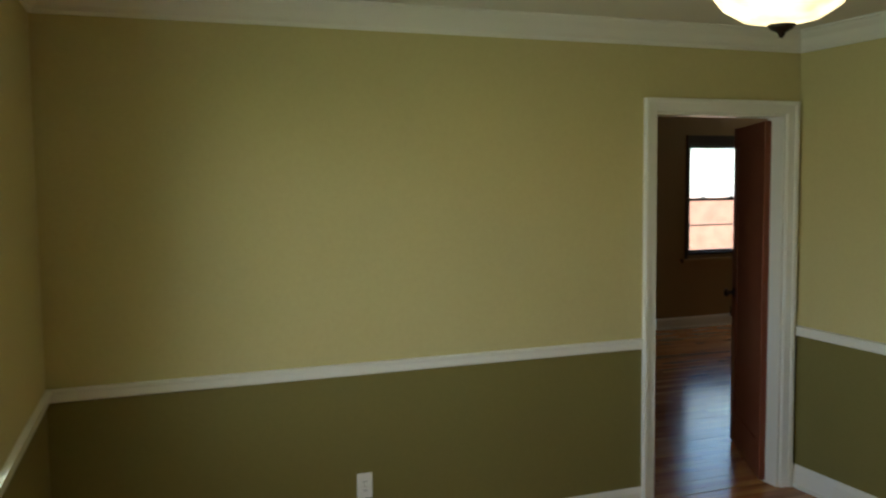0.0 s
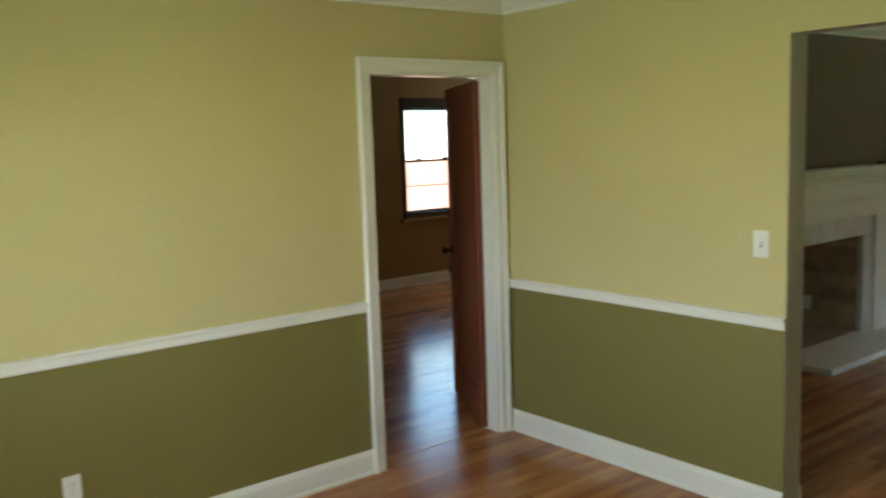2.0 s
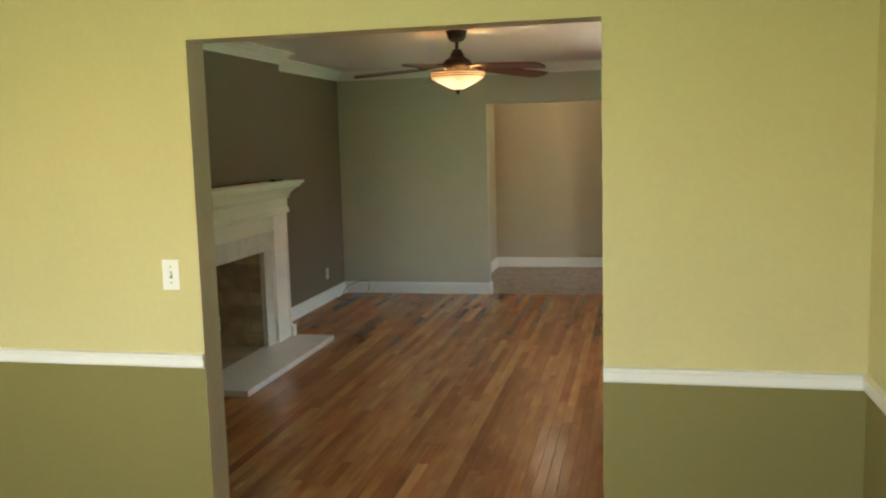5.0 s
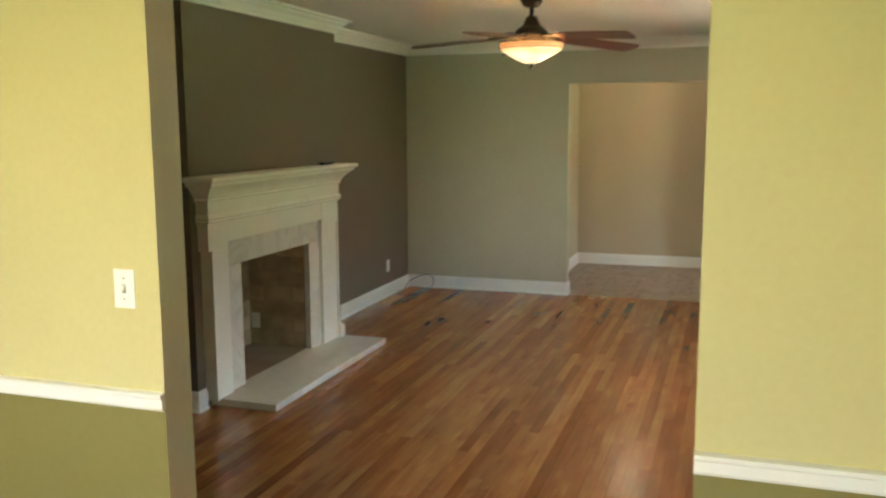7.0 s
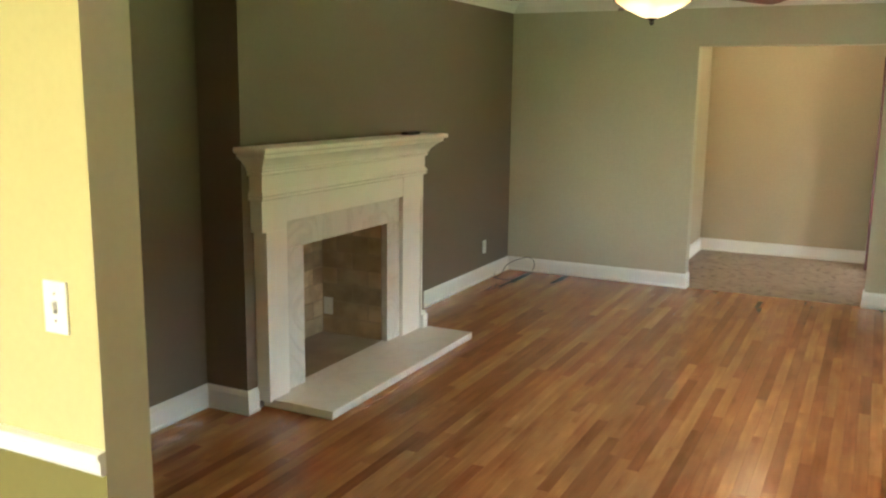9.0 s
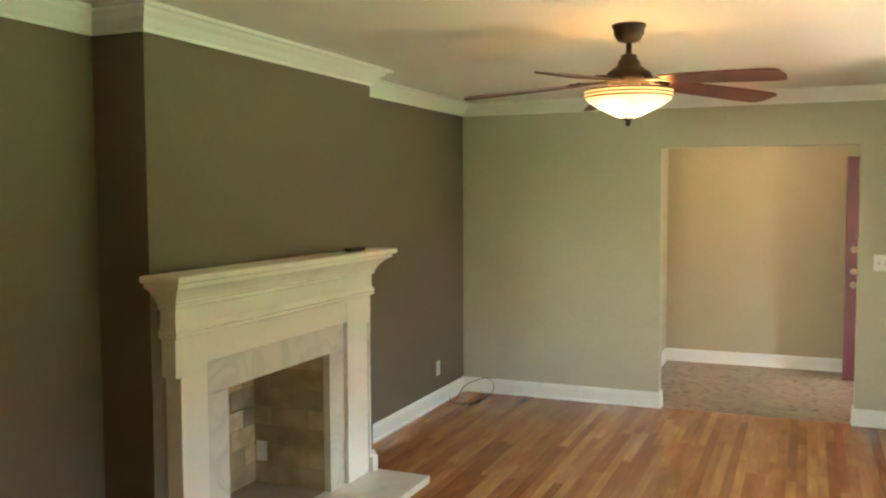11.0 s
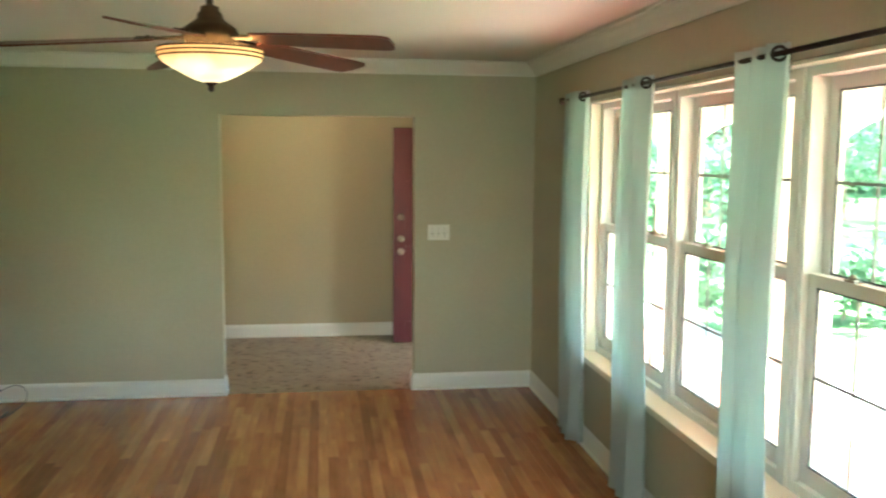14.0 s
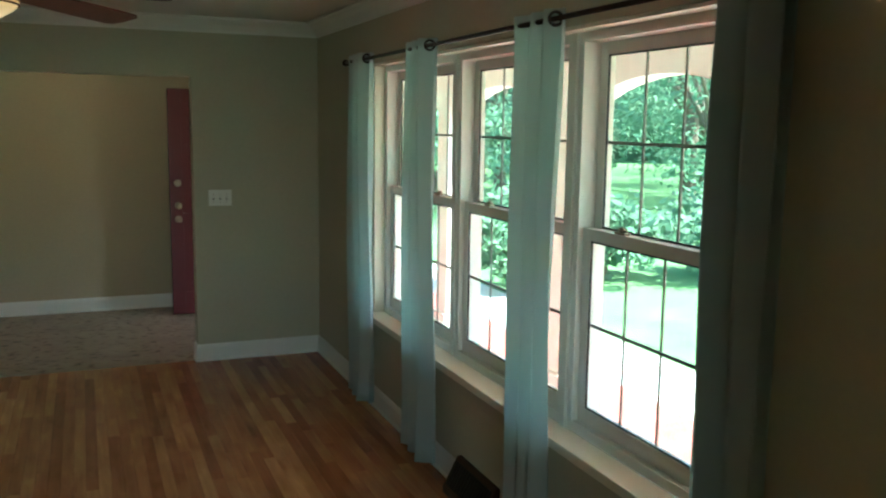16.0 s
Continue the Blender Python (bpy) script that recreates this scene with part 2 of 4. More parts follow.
def tube(bm, a, b, r0, r1=None, n=12):
    a, b = Vector(a), Vector(b)
    m = Matrix.Translation((a + b) / 2) @ (b - a).to_track_quat("Z", "Y").to_matrix().to_4x4()
    bmesh.ops.create_cone(bm, cap_ends=True, segments=n, radius1=r0, radius2=r0 if r1 is None else r1, depth=(b - a).length, matrix=m)
    return bm


def turned(bm, profile, at=(0, 0, 0), n=32, m=None, ring_shaped=False):
    """A solid of revolution about z from (radius, height) pairs."""
    at = Vector(at)
    rings = []
    for r, z in profile:
        ring = []
        for i in range(n):
            a = 2 * math.pi * i / n
            p = at + Vector((r * math.cos(a), r * math.sin(a), z))
            ring.append(bm.verts.new(m @ p if m else p))
        rings.append(ring)
    for p, q in zip(rings, rings[1:] + rings[:1] if ring_shaped else rings[1:]):
        for i in range(n):
            bm.faces.new((p[i], p[(i + 1) % n], q[(i + 1) % n], q[i]))
    for ring in () if ring_shaped else (rings[0], rings[-1]):
        bm.faces.new(ring)
    return bm


def sweep(bm, profile, path, closed=False):
    """A moulding: profile of (offset to the left of the path, z), mitred along a path of (x, y)."""
    pts = [Vector((p[0], p[1])) for p in path]
    n = len(pts)
    rings = []
    for i, p in enumerate(pts):
        before = (p - pts[i - 1]).normalized() if closed or i > 0 else None
        after = (pts[(i + 1) % n] - p).normalized() if closed or i < n - 1 else None
        d0, d1 = before or after, after or before
        n0, n1 = Vector((-d0.y, d0.x)), Vector((-d1.y, d1.x))
        mit = (n0 + n1).normalized()
        k = 1 / max(0.3, mit.dot(n0))
        rings.append([bm.verts.new((p.x + mit.x * o * k, p.y + mit.y * o * k, z)) for o, z in profile])
    m = len(profile)
    for i in range(n if closed else n - 1):
        a, b = rings[i], rings[(i + 1) % n]
        for j in range(m):
            bm.faces.new((a[j], a[(j + 1) % m], b[(j + 1) % m], b[j]))
    if not closed:
        bm.faces.new(rings[0])
        bm.faces.new(rings[-1])
    return bm


def wall(name, axis, p0, p1, a0, a1, z0, z1, holes, mats, pick, label, breaks=(), cuts=()):
    """A wall of real thickness from p0 to p1 across, a0 to a1 along, with openings (a0, a1, z0, z1) through it. pick gives each face its paint."""
    z0 = z0 if z0 else -0.06
    holes = [(o[0], o[1], o[2] if o[2] else -0.06, o[3]) for o in holes]
    az = sorted({a0, a1, *cuts, *(h for o in holes for h in o[:2])})
    zz = sorted({z0, z1, *(h for o in holes for h in o[2:]), *breaks})
    solid = {(i, j) for i in range(len(az) - 1) for j in range(len(zz) - 1)
             if not any(o[0] <= (az[i] + az[i + 1]) / 2 <= o[1] and o[2] <= (zz[j] + zz[j + 1]) / 2 <= o[3] for o in holes)}
    bm = bmesh.new()
    made = {}

    def vert(p, a, z):
        key = (p, a, z)
        if key not in made:
            made[key] = bm.verts.new((p, a, z) if axis == "x" else (a, p, z))
        return made[key]

    def quad(*c):
        f = bm.faces.new([vert(*k) for k in c])
        return f

    for i, j in solid:
        a, b, c, d = az[i], az[i + 1], zz[j], zz[j + 1]
        quad((p0, a, c), (p0, b, c), (p0, b, d), (p0, a, d))
        quad((p1, a, c), (p1, a, d), (p1, b, d), (p1, b, c))
        if (i - 1, j) not in solid:
            quad((p0, a, c), (p0, a, d), (p1, a, d), (p1, a, c))
        if (i + 1, j) not in solid:
            quad((p0, b, c), (p1, b, c), (p1, b, d), (p0, b, d))
        if (i, j - 1) not in solid:
            quad((p0, a, c), (p1, a, c), (p1, b, c), (p0, b, c))
        if (i, j + 1) not in solid:
            quad((p0, a, d), (p0, b, d), (p1, b, d), (p1, a, d))
    bmesh.ops.recalc_face_normals(bm, faces=bm.faces)
    for f in bm.faces:
        f.material_index = pick(f.calc_center_median(), f.normal)
    return thing(name, bm, mats, label, "wall", kind="structure")


H = 2.44
RAIL = 0.86
# plan: faces of the walls
DX, LX, BX, RX = -2.26, -2.205, -1.94, 1.74
Y0, YD, YL, YF, YE = 1.17, 4.87, 5.00, 11.12, 13.16
OL, OR, OT = -0.577, 0.908, 2.05
EL, ER, ET = -0.555, 0.84, 2.037

two = lambda c, n: 1 if c.z < RAIL else 0
wall("wall_dining_west", "x", DX - 0.10, DX, Y0 - 0.2, YD, 0, H, [(3.962, 4.782, 0, 2.018)], [YELLOW, OLIVE, BROWN_ROOM],
     lambda c, n: 2 if n.x < -0.5 else two(c, n), "khaki yellow wall over a dark olive dado with white rail", breaks=(RAIL,))
wall("wall_between_rooms", "y", YD, YL, DX - 0.13, RX, 0, H, [(OL, OR, 0, OT)], [YELLOW, OLIVE, GREIGE],
     lambda c, n: two(c, n) if n.y < -0.5 else 2, "khaki yellow and olive wall with a wide cased opening", breaks=(RAIL,))
wall("wall_front", "x", RX, RX + 0.25, -0.2, YE + 0.13, 0, H,
     [(6.535, 9.795, 0.54, 2.085), (11.77, 12.69, 0, 2.05)], [GREIGE, YELLOW, OLIVE, CREAM, TAN],
     lambda c, n: 3 if n.x > 0.5 else ((2 if c.z < RAIL else 1) if c.y < YD else (4 if c.y > YF else 0)),
     "tan grey front wall with wide window openings", breaks=(RAIL,), cuts=(YD + 0.06, YF + 0.06))
wall("wall_living_west", "x", LX - 0.13, LX, YL, YF, 0, H, [(7.30, 8.46, 0, 1.1)], [TAUPE, BROWN_ROOM],
     lambda c, n: 1 if n.x < -0.5 else 0, "dark taupe accent wall beside the fireplace")
wall("wall_chimney_breast", "x", LX + 0.0, BX, 6.99, 8.92, 0, H, [(7.35, 8.42, 0, 0.95)], [TAUPE], lambda c, n: 0,
     "dark taupe chimney breast behind the white mantel")
wall("wall_far", "y", YF, YF + 0.13, LX - 0.13, RX, 0, H, [(EL, ER, 0, ET)], [GREIGE, TAN], lambda c, n: 1 if n.y > 0.5 else 0,
     "grey-green end wall with an opening to the entry")
wall("wall_entry_back", "y", YE, YE + 0.13, -0.93, RX, 0, H, [], [TAN], lambda c, n: 0, "warm tan wall of the entry hall")
wall("wall_entry_side", "x", -0.93, -0.80, YF + 0.13, YE, 0, H, [], [TAN], lambda c, n: 0, "warm tan side wall of the entry hall")
# the second opening is no real window, only added to hold the fill lamp
wall("wall_back_room_window", "x", -6.83, -6.68, 2.8, 9.2, 0, H, [(7.42, 8.32, 0.82, 2.06), (8.42, 9.02, 0.82, 2.06)], [BROWN_ROOM], lambda c, n: 0,
     "brown olive wall of the back room")
wall("wall_back_room_south", "y", 2.7, 2.83, -6.83, DX - 0.13, 0, H, [], [BROWN_ROOM], lambda c, n: 0, "brown olive wall closing the back room")
wall("wall_back_room_north", "y", 9.1, 9.23, -6.68, LX - 0.13, 0, H, [], [BROWN_ROOM], lambda c, n: 0, "brown olive wall closing the back room")
# the dining room's south wall stands a little askew
south = wall("wall_dining_south", "y", Y0 - 0.18, Y0, DX - 0.2, RX + 0.2, 0, H, [(-1.22, 0.34, 0.9, 2.05)], [YELLOW, OLIVE], two,
             "khaki yellow wall over a dark olive dado", breaks=(RAIL,))
south.matrix_world = Matrix.Translation((DX, Y0, 0)) @ Matrix.Rotation(math.atan2(0.97 - Y0, RX - DX), 4, "Z") @ Matrix.Translation((-DX, -Y0, 0))

for nm, r, lab in (("ceiling_dining", (DX - 0.13, RX + 0.25, 0.3, YD + 0.06), "white painted dining room ceiling"),
                   ("ceiling_living", (LX - 0.13, RX + 0.25, YD + 0.06, YF + 0.06), "white painted living room ceiling"),
                   ("ceiling_entry", (-0.93, RX + 0.25, YF + 0.06, YE + 0.13), "white painted entry ceiling"),
                   ("ceiling_back_room", (-6.83, DX - 0.13, 2.7, 9.23), "white painted back room ceiling")):
    thing(nm, boxed(*r, H, H + 0.1), CEIL, lab, "ceiling", kind="structure")

# ---- trim ----
BASE_P = [(0, 0), (0.02, 0), (0.02, 0.012), (0.014, 0.02), (0.014, 0.098), (0.009, 0.115), (0.004, 0.125), (0, 0.125)]
RAIL_P = [(0, RAIL - 0.027), (0.011, RAIL - 0.027), (0.016, RAIL - 0.018), (0.016, RAIL + 0.008), (0.022, RAIL + 0.014), (0.022, RAIL + 0.024), (0, RAIL + 0.027)]
CROWN_P = [(0, H - 0.105), (0.012, H - 0.105), (0.014, H - 0.09), (0.03, H - 0.075), (0.05, H - 0.045), (0.075, H - 0.025), (0.085, H - 0.012), (0.098, H - 0.01), (0.098, H - 0.001), (0, H - 0.001)]
CROWN_L = [(0, H - 0.1), (0.01, H - 0.1), (0.012, H - 0.086), (0.026, H - 0.072), (0.044, H - 0.05), (0.07, H - 0.032), (0.08, H - 0.02), (0.105, H - 0.016), (0.105, H - 0.001), (0, H - 0.001)]


def moulding(name, profile, path, label, mat=WHITE, closed=False):
    return thing(name, sweep(bmesh.new(), profile, path, closed), mat, label, name.split("_")[0], kind="structure")


# walked with the room on the left hand
moulding("baseboard", BASE_P, [(OL, YD), (DX, YD), (DX, 4.84)], "white painted baseboard below the olive dado")
moulding("baseboard", BASE_P, [(DX, 3.90), (DX, Y0), (RX, 0.97), (RX, YD), (OR, YD)], "white painted baseboard below the olive dado")
moulding("baseboard", BASE_P, [(OR, YL), (RX, YL), (RX, YF), (ER, YF), (ER, YF + 0.13)], "white painted baseboard along the window wall")
moulding("baseboard", BASE_P, [(EL, YF + 0.13), (EL, YF), (LX, YF), (LX, 8.92), (BX, 8.92), (BX, 8.80)], "white painted baseboard along the end wall")
moulding("baseboard", BASE_P, [(BX, 7.065), (BX, 6.99), (LX, 6.99), (LX, YL), (OL, YL)], "white painted baseboard beside the chimney breast")
moulding("baseboard", BASE_P, [(RX, 12.72), (RX, YE), (-0.80, YE), (-0.80, YF + 0.13), (EL, YF + 0.13)], "white painted baseboard of the entry")
moulding("baseboard", BASE_P, [(-2.45, 9.1), (-6.68, 9.1), (-6.68, 2.83)], "white painted baseboard of the back room")
moulding("chair_rail", RAIL_P, [(OL, YD), (DX, YD), (DX, 4.84)], "white moulded chair rail")
moulding("chair_rail", RAIL_P, [(DX, 3.90), (DX, Y0), (RX, 0.97), (RX, YD), (OR, YD)], "white moulded chair rail")
moulding("crown_moulding", CROWN_P, [(DX, Y0), (RX, 0.97), (RX, YD), (DX, YD)], "white crown moulding round the dining room", closed=True)
moulding("crown_moulding", CROWN_L, [(LX, YL), (RX, YL), (RX, YF), (LX, YF), (LX, 8.92), (BX, 8.92), (BX, 6.99), (LX, 6.99)],
         "white crown moulding stepping round the chimney breast", closed=True)


def casing(name, x, y0, y1, top, w, face):
    """A doorway's lining and its flat casing with a raised outer edge."""
    ob = base(name, (x, (y0 + y1) / 2, 0), "white painted wooden door casing", "door frame", kind="structure")
    inv = ob.matrix_world.inverted()

    def piece(nm, *b, bevel=0.004):
        bm = boxed(*b, bevel)
        bm.transform(inv)
        part(nm, bm, WHITE, ob)

    o = face
    piece("casing_side", x, x + o * 0.02, y0 - w, y0 + 0.004, 0, top + w)
    piece("casing_side", x, x + o * 0.02, y1 - 0.004, y1 + w, 0, top + w)
    piece("casing_head", x, x + o * 0.02, y0 + 0.004, y1 - 0.004, top - 0.004, top + w)
    piece("outer_bead", x + o * 0.019, x + o * 0.032, y0 - w, y0 - w + 0.022, 0, top + w)
    piece("outer_bead", x + o * 0.019, x + o * 0.032, y1 + w - 0.022, y1 + w, 0, top + w)
    piece("outer_bead", x + o * 0.019, x + o * 0.032, y0 - w + 0.022, y1 + w - 0.022, top + w - 0.022, top + w)
    piece("jamb", x - 0.12, x, y0, y0 + 0.018, 0, top, bevel=0.002)
    piece("jamb", x - 0.12, x, y1 - 0.018, y1, 0, top, bevel=0.002)
    piece("jamb_head", x - 0.12, x, y0 + 0.018, y1 - 0.018, top - 0.018, top, bevel=0.002)
    return ob


casing("door_frame_1", DX, 3.962, 4.782, 2.018, 0.063, 1)


def local(ob, bm):
    bm.transform(ob.matrix_world.inverted())
    return bm


# ---- windows of the living room ----
def double_hung(name, y0, y1, z0, z1, x, label):
    """A white double-hung window between y0 and y1: lower sash inside, upper sash outside, thin dark grilles in the glass."""
    w = base(name, (x, (y0 + y1) / 2, z0), label, "window", "living room windows", "structure")
    fr = bmesh.new()
    for b in ((y0, y0 + 0.035, z0, z1), (y1 - 0.035, y1, z0, z1), (y0 + 0.035, y1 - 0.035, z0, z0 + 0.04), (y0 + 0.035, y1 - 0.035, z1 - 0.04, z1)):
        box(fr, x - 0.05, x + 0.07, *b, 0.003)
    part("window_frame", local(w, fr), VINYL, w)
    mid = (z0 + z1) / 2 + 0.01
    for nm, sx, a, b in (("upper_sash", x + 0.02, mid - 0.025, z1 - 0.04), ("lower_sash", x - 0.025, z0 + 0.04, mid + 0.025)):
        l, r = y0 + 0.035, y1 - 0.035
        sb = bmesh.new()
        foot = 0.06 if nm == "lower_sash" else 0.05
        for q in ((l, l + 0.045, a, b), (r - 0.045, r, a, b), (l + 0.045, r - 0.045, a, a + foot), (l + 0.045, r - 0.045, b - 0.045, b)):
            box(sb, sx, sx + 0.035, *q, 0.003)
        sash = part(nm, local(w, sb), VINYL, w)
        gl, gr, gb, gt = l + 0.045, r - 0.045, a + foot, b - 0.045
        pane = part("pane", local(w, boxed(sx + 0.011, sx + 0.015, gl, gr, gb, gt)), GLASS, sash)
        pane.visible_shadow = False
        gk = bmesh.new()
        for q in ((gl, gl + 0.006, gb, gt), (gr - 0.006, gr, gb, gt), (gl + 0.006, gr - 0.006, gb, gb + 0.006), (gl + 0.006, gr - 0.006, gt - 0.006, gt)):
            box(gk, sx + 0.004, sx + 0.0105, *q)
        part("glazing_gasket", local(w, gk), DARK_PLASTIC, sash, "thin black rubber gasket")
        for i in (1, 2, 3):
            yy = gl + (gr - gl) * i / 4
            part("muntin", local(w, boxed(sx + 0.017, sx + 0.023, yy - 0.0045, yy + 0.0045, gb, gt)), GRILLE, sash)
        zz = (gb + gt) / 2
        part("muntin", local(w, boxed(sx + 0.0165, sx + 0.0235, gl, gr, zz - 0.006, zz + 0.006)), GRILLE, sash)
        if nm == "lower_sash":
            for ym in ((y0 + y1) / 2 - 0.245, (y0 + y1) / 2 + 0.245):
                lk = bmesh.new()
                box(lk, sx + 0.002, sx + 0.03, ym - 0.03, ym + 0.03, b, b + 0.008, 0.002)
                turned(lk, [(0.012, 0), (0.013, 0.01), (0.008, 0.016)], (sx + 0.016, ym, b + 0.008), 12)
                box(lk, sx + 0.008, sx + 0.02, ym - 0.03, ym + 0.005, b + 0.01, b + 0.018, 0.003)
                part("sash_lock", local(w, lk), STEEL, sash, "small metal sash lock")
    return w


WX = 1.86
WZ0, WZ1 = 0.58, 2.075
WINS = [(6.555, 7.565), (7.605, 8.665), (8.705, 9.775)]
for i, (a, b) in enumerate(WINS):
    double_hung("window_%d" % (i + 1), a, b, WZ0, WZ1, WX, "white double-hung window with thin dark muntins")
for a, b in ((7.565, 7.605), (8.665, 8.705)):
    thing("window_mullion", boxed(WX - 0.062, WX + 0.07, a, b, 0.582, 2.075, 0.003), VINYL, "white mullion between two windows", "trim", kind="structure")
thing("window_stool", boxed(RX - 0.045, WX - 0.05, 6.475, 9.855, 0.542, 0.58, 0.008), CREAM, "cream painted wooden window sill board", "window sill", kind="structure")
thing("window_apron", boxed(RX - 0.014, RX, 6.495, 9.835, 0.47, 0.541, 0.004), GREIGE, "painted apron board under the window sill", "trim", kind="structure")
thing("window_lining", boxed(RX + 0.004, WX - 0.05, 9.775, 9.793, 0.58, 2.067, 0.002), CREAM, "cream painted side lining of the window", "trim", kind="structure")
thing("window_lining", boxed(RX + 0.004, WX - 0.05, 6.537, 6.555, 0.58, 2.067, 0.002), CREAM, "cream painted side lining of the window", "trim", kind="structure")
thing("window_lining", boxed(RX + 0.004, WX - 0.05, 6.537, 9.793, 2.069, 2.083, 0.002), CREAM, "cream painted head lining of the window", "trim", kind="structure")

# ---- curtains ----
CX, RODZ = 1.63, 2.095


def curtain(y0, y1, z0, top, folds, label, seed, fold_depth=0.04, doubled=False):
    ob = base("curtain", (CX, (y0 + y1) / 2, z0), label, "curtain", "grommet curtains at the window")
    rnd = random.Random(seed)
    n, rows = folds * 18, 30
    ph = rnd.random() * 0.6
    bm = bmesh.new()
    grid = {}
    for side in (0, 1):
        for j in range(rows + 1):
            v = j / rows
            z = z0 + (top - z0) * v
            for i in range(n + 1):
                u = i / n
                a = 2 * math.pi * folds * u + ph
                depth = fold_depth + 0.01 * math.sin(3.1 * u + seed)
                pinch = 1.0 + 0.05 * math.sin(v * 5 + seed) + 0.05 * (1 - v)
                lean = 0.010 * math.sin(v * 4 + seed * 2 + u * 3)
                yy = (y0 + y1) / 2 + (u - 0.5) * (y1 - y0) * pinch + lean + 0.005 * math.sin(2 * a)
                xx = CX + depth * math.sin(a) * (1 - 0.12 * v) + 0.008 * math.sin(v * 7 + i * 0.4)
                grid[side, j, i] = bm.verts.new((xx + (0.0022 if side else 0), yy, z + 0.004 * math.sin(a * 0.5 + seed) * (1 - v)))
    for side in (0, 1):
        for j in range(rows):
            for i in range(n):
                bm.faces.new([grid[side, j, i], grid[side, j, i + 1], grid[side, j + 1, i + 1], grid[side, j + 1, i]])
    for i in range(n):
        for j in (0, rows):
            bm.faces.new([grid[0, j, i], grid[0, j, i + 1], grid[1, j, i + 1], grid[1, j, i]])
    for j in range(rows):
        for i in (0, n):
            bm.faces.new([grid[0, j, i], grid[0, j + 1, i], grid[1, j + 1, i], grid[1, j, i]])
    part("cloth", local(ob, bm), CURTAIN, ob, smooth=True)
    if doubled:
        # two unseen cloth sheets added behind the front, to stop daylight shining through
        for k in (1, 2):
            back = bmesh.new()
            prev = None
            for i in range(41):
                u = i / 40
                yy = y0 + 0.012 * k + (y1 - y0 - 0.008 * k) * u
                xx = CX + (0.034 + 0.016 * k) * min(1, (1 - u) * 5) + 0.01 * math.sin(9 * u + k)
                col = [back.verts.new((xx + dx, yy, z)) for dx in (0, 0.002) for z in (z0 + 0.01, top - 0.06)]
                if prev:
                    for a_, b_ in ((0, 1), (1, 3), (3, 2), (2, 0)):
                        back.faces.new((prev[a_], prev[b_], col[b_], col[a_]))
                prev = col
            part("light_blocking_cloth", local(ob, back), CURTAIN, ob, smooth=True)
    for k in (0,):
        u = (k + 0.25 - ph / math.pi * 0.5) / (folds * 2) + 0.02
        if not 0.02 < u < 0.98:
            continue
        yy = y0 + u * (y1 - y0)
        g = bmesh.new()
        t = 0.42 if k % 2 else -0.42
        m = Matrix.Translation((CX, yy, RODZ)) @ Matrix.Rotation(t, 4, "Z") @ Matrix.Rotation(math.pi / 2, 4, "X")
        turned(g, [(0.017, -0.004), (0.026, -0.005), (0.028, 0), (0.026, 0.005), (0.017, 0.004), (0.017, -0.0039)], n=20, m=m, ring_shaped=True)
        part("grommet", local(ob, g), BRONZE, ob, "dark metal ring")
    return ob


LAB = "seafoam green grommet curtain panel hanging beside the window"
curtain(9.54, 9.92, 0.08, 2.13, 3, LAB, 1, 0.028)
curtain(8.58, 8.94, 0.07, 2.13, 3, LAB, 2, 0.028)
curtain(7.41, 7.73, 0.06, 2.13, 3, LAB, 3, 0.028)
curtain(6.385, 6.585, 0.06, 2.13, 2, "seafoam green grommet curtain panel gathered tightly beside the window", 4, 0.03, True)
rod = base("curtain_rod", (CX, 8.0, RODZ), "thin dark metal curtain rod above the window", "curtain rod")
part("rod", local(rod, tube(bmesh.new(), (CX, 6.24, RODZ), (CX, 9.98, RODZ), 0.0095)), BRONZE, rod, smooth=True)
for y, s in ((6.24, -1), (9.98, 1)):
    part("finial", local(rod, turned(bmesh.new(), [(0.01, 0), (0.018, 0.008), (0.022, 0.02), (0.014, 0.032), (0.004, 0.036)], n=16,
         m=Matrix.Translation((CX, y, RODZ)) @ Matrix.Rotation(-s * math.pi / 2, 4, "X"))), BRONZE, rod, smooth=True)
for y in (6.31, 7.56, 9.97):
    b = bmesh.new()
    tube(b, (CX, y, RODZ - 0.014), (RX, y, RODZ - 0.014), 0.006)
    box(b, RX - 0.006, RX, y - 0.012, y + 0.012, RODZ - 0.05, RODZ + 0.02, 0.002)
    part("bracket", local(rod, b), BRONZE, rod)

# ---- fireplace ----
fp = base("fireplace_mantel", (BX, 7.91, 0), "worn white painted wooden mantelpiece against the taupe chimney breast", "fireplace")
F0, F1 = 7.07, 8.745
M0, M1, G0, G1 = 7.255, 8.487, 7.43, 8.33
for a, b in ((F0, M0 - 0.002), (M1 + 0.002, F1)):
    leg = part("pilaster", local(fp, boxed(BX, BX + 0.07, a, b, 0.05, 0.94, 0.004)), MANTEL, fp)
    edge = a if a == F0 else b - 0.022
    part("pilaster_edge", local(fp, boxed(BX + 0.069, BX + 0.08, edge, edge + 0.022, 0.05, 0.94, 0.003)), MANTEL, leg)
part("plinth_block", local(fp, boxed(BX, BX + 0.1, F1 - 0.02, F1 + 0.045, 0.0, 0.14, 0.005)), MANTEL, fp)
part("header", local(fp, boxed(BX, BX + 0.07, M0 - 0.002, M1 + 0.002, 0.977, 1.11, 0.004)), MANTEL, fp)
for a, b in ((F0 - 0.02, M0 - 0.003), (M1 + 0.003, F1 + 0.02)):
    part("header_block", local(fp, boxed(BX, BX + 0.0712, a, b, 0.94, 1.11, 0.002)), MANTEL, fp)
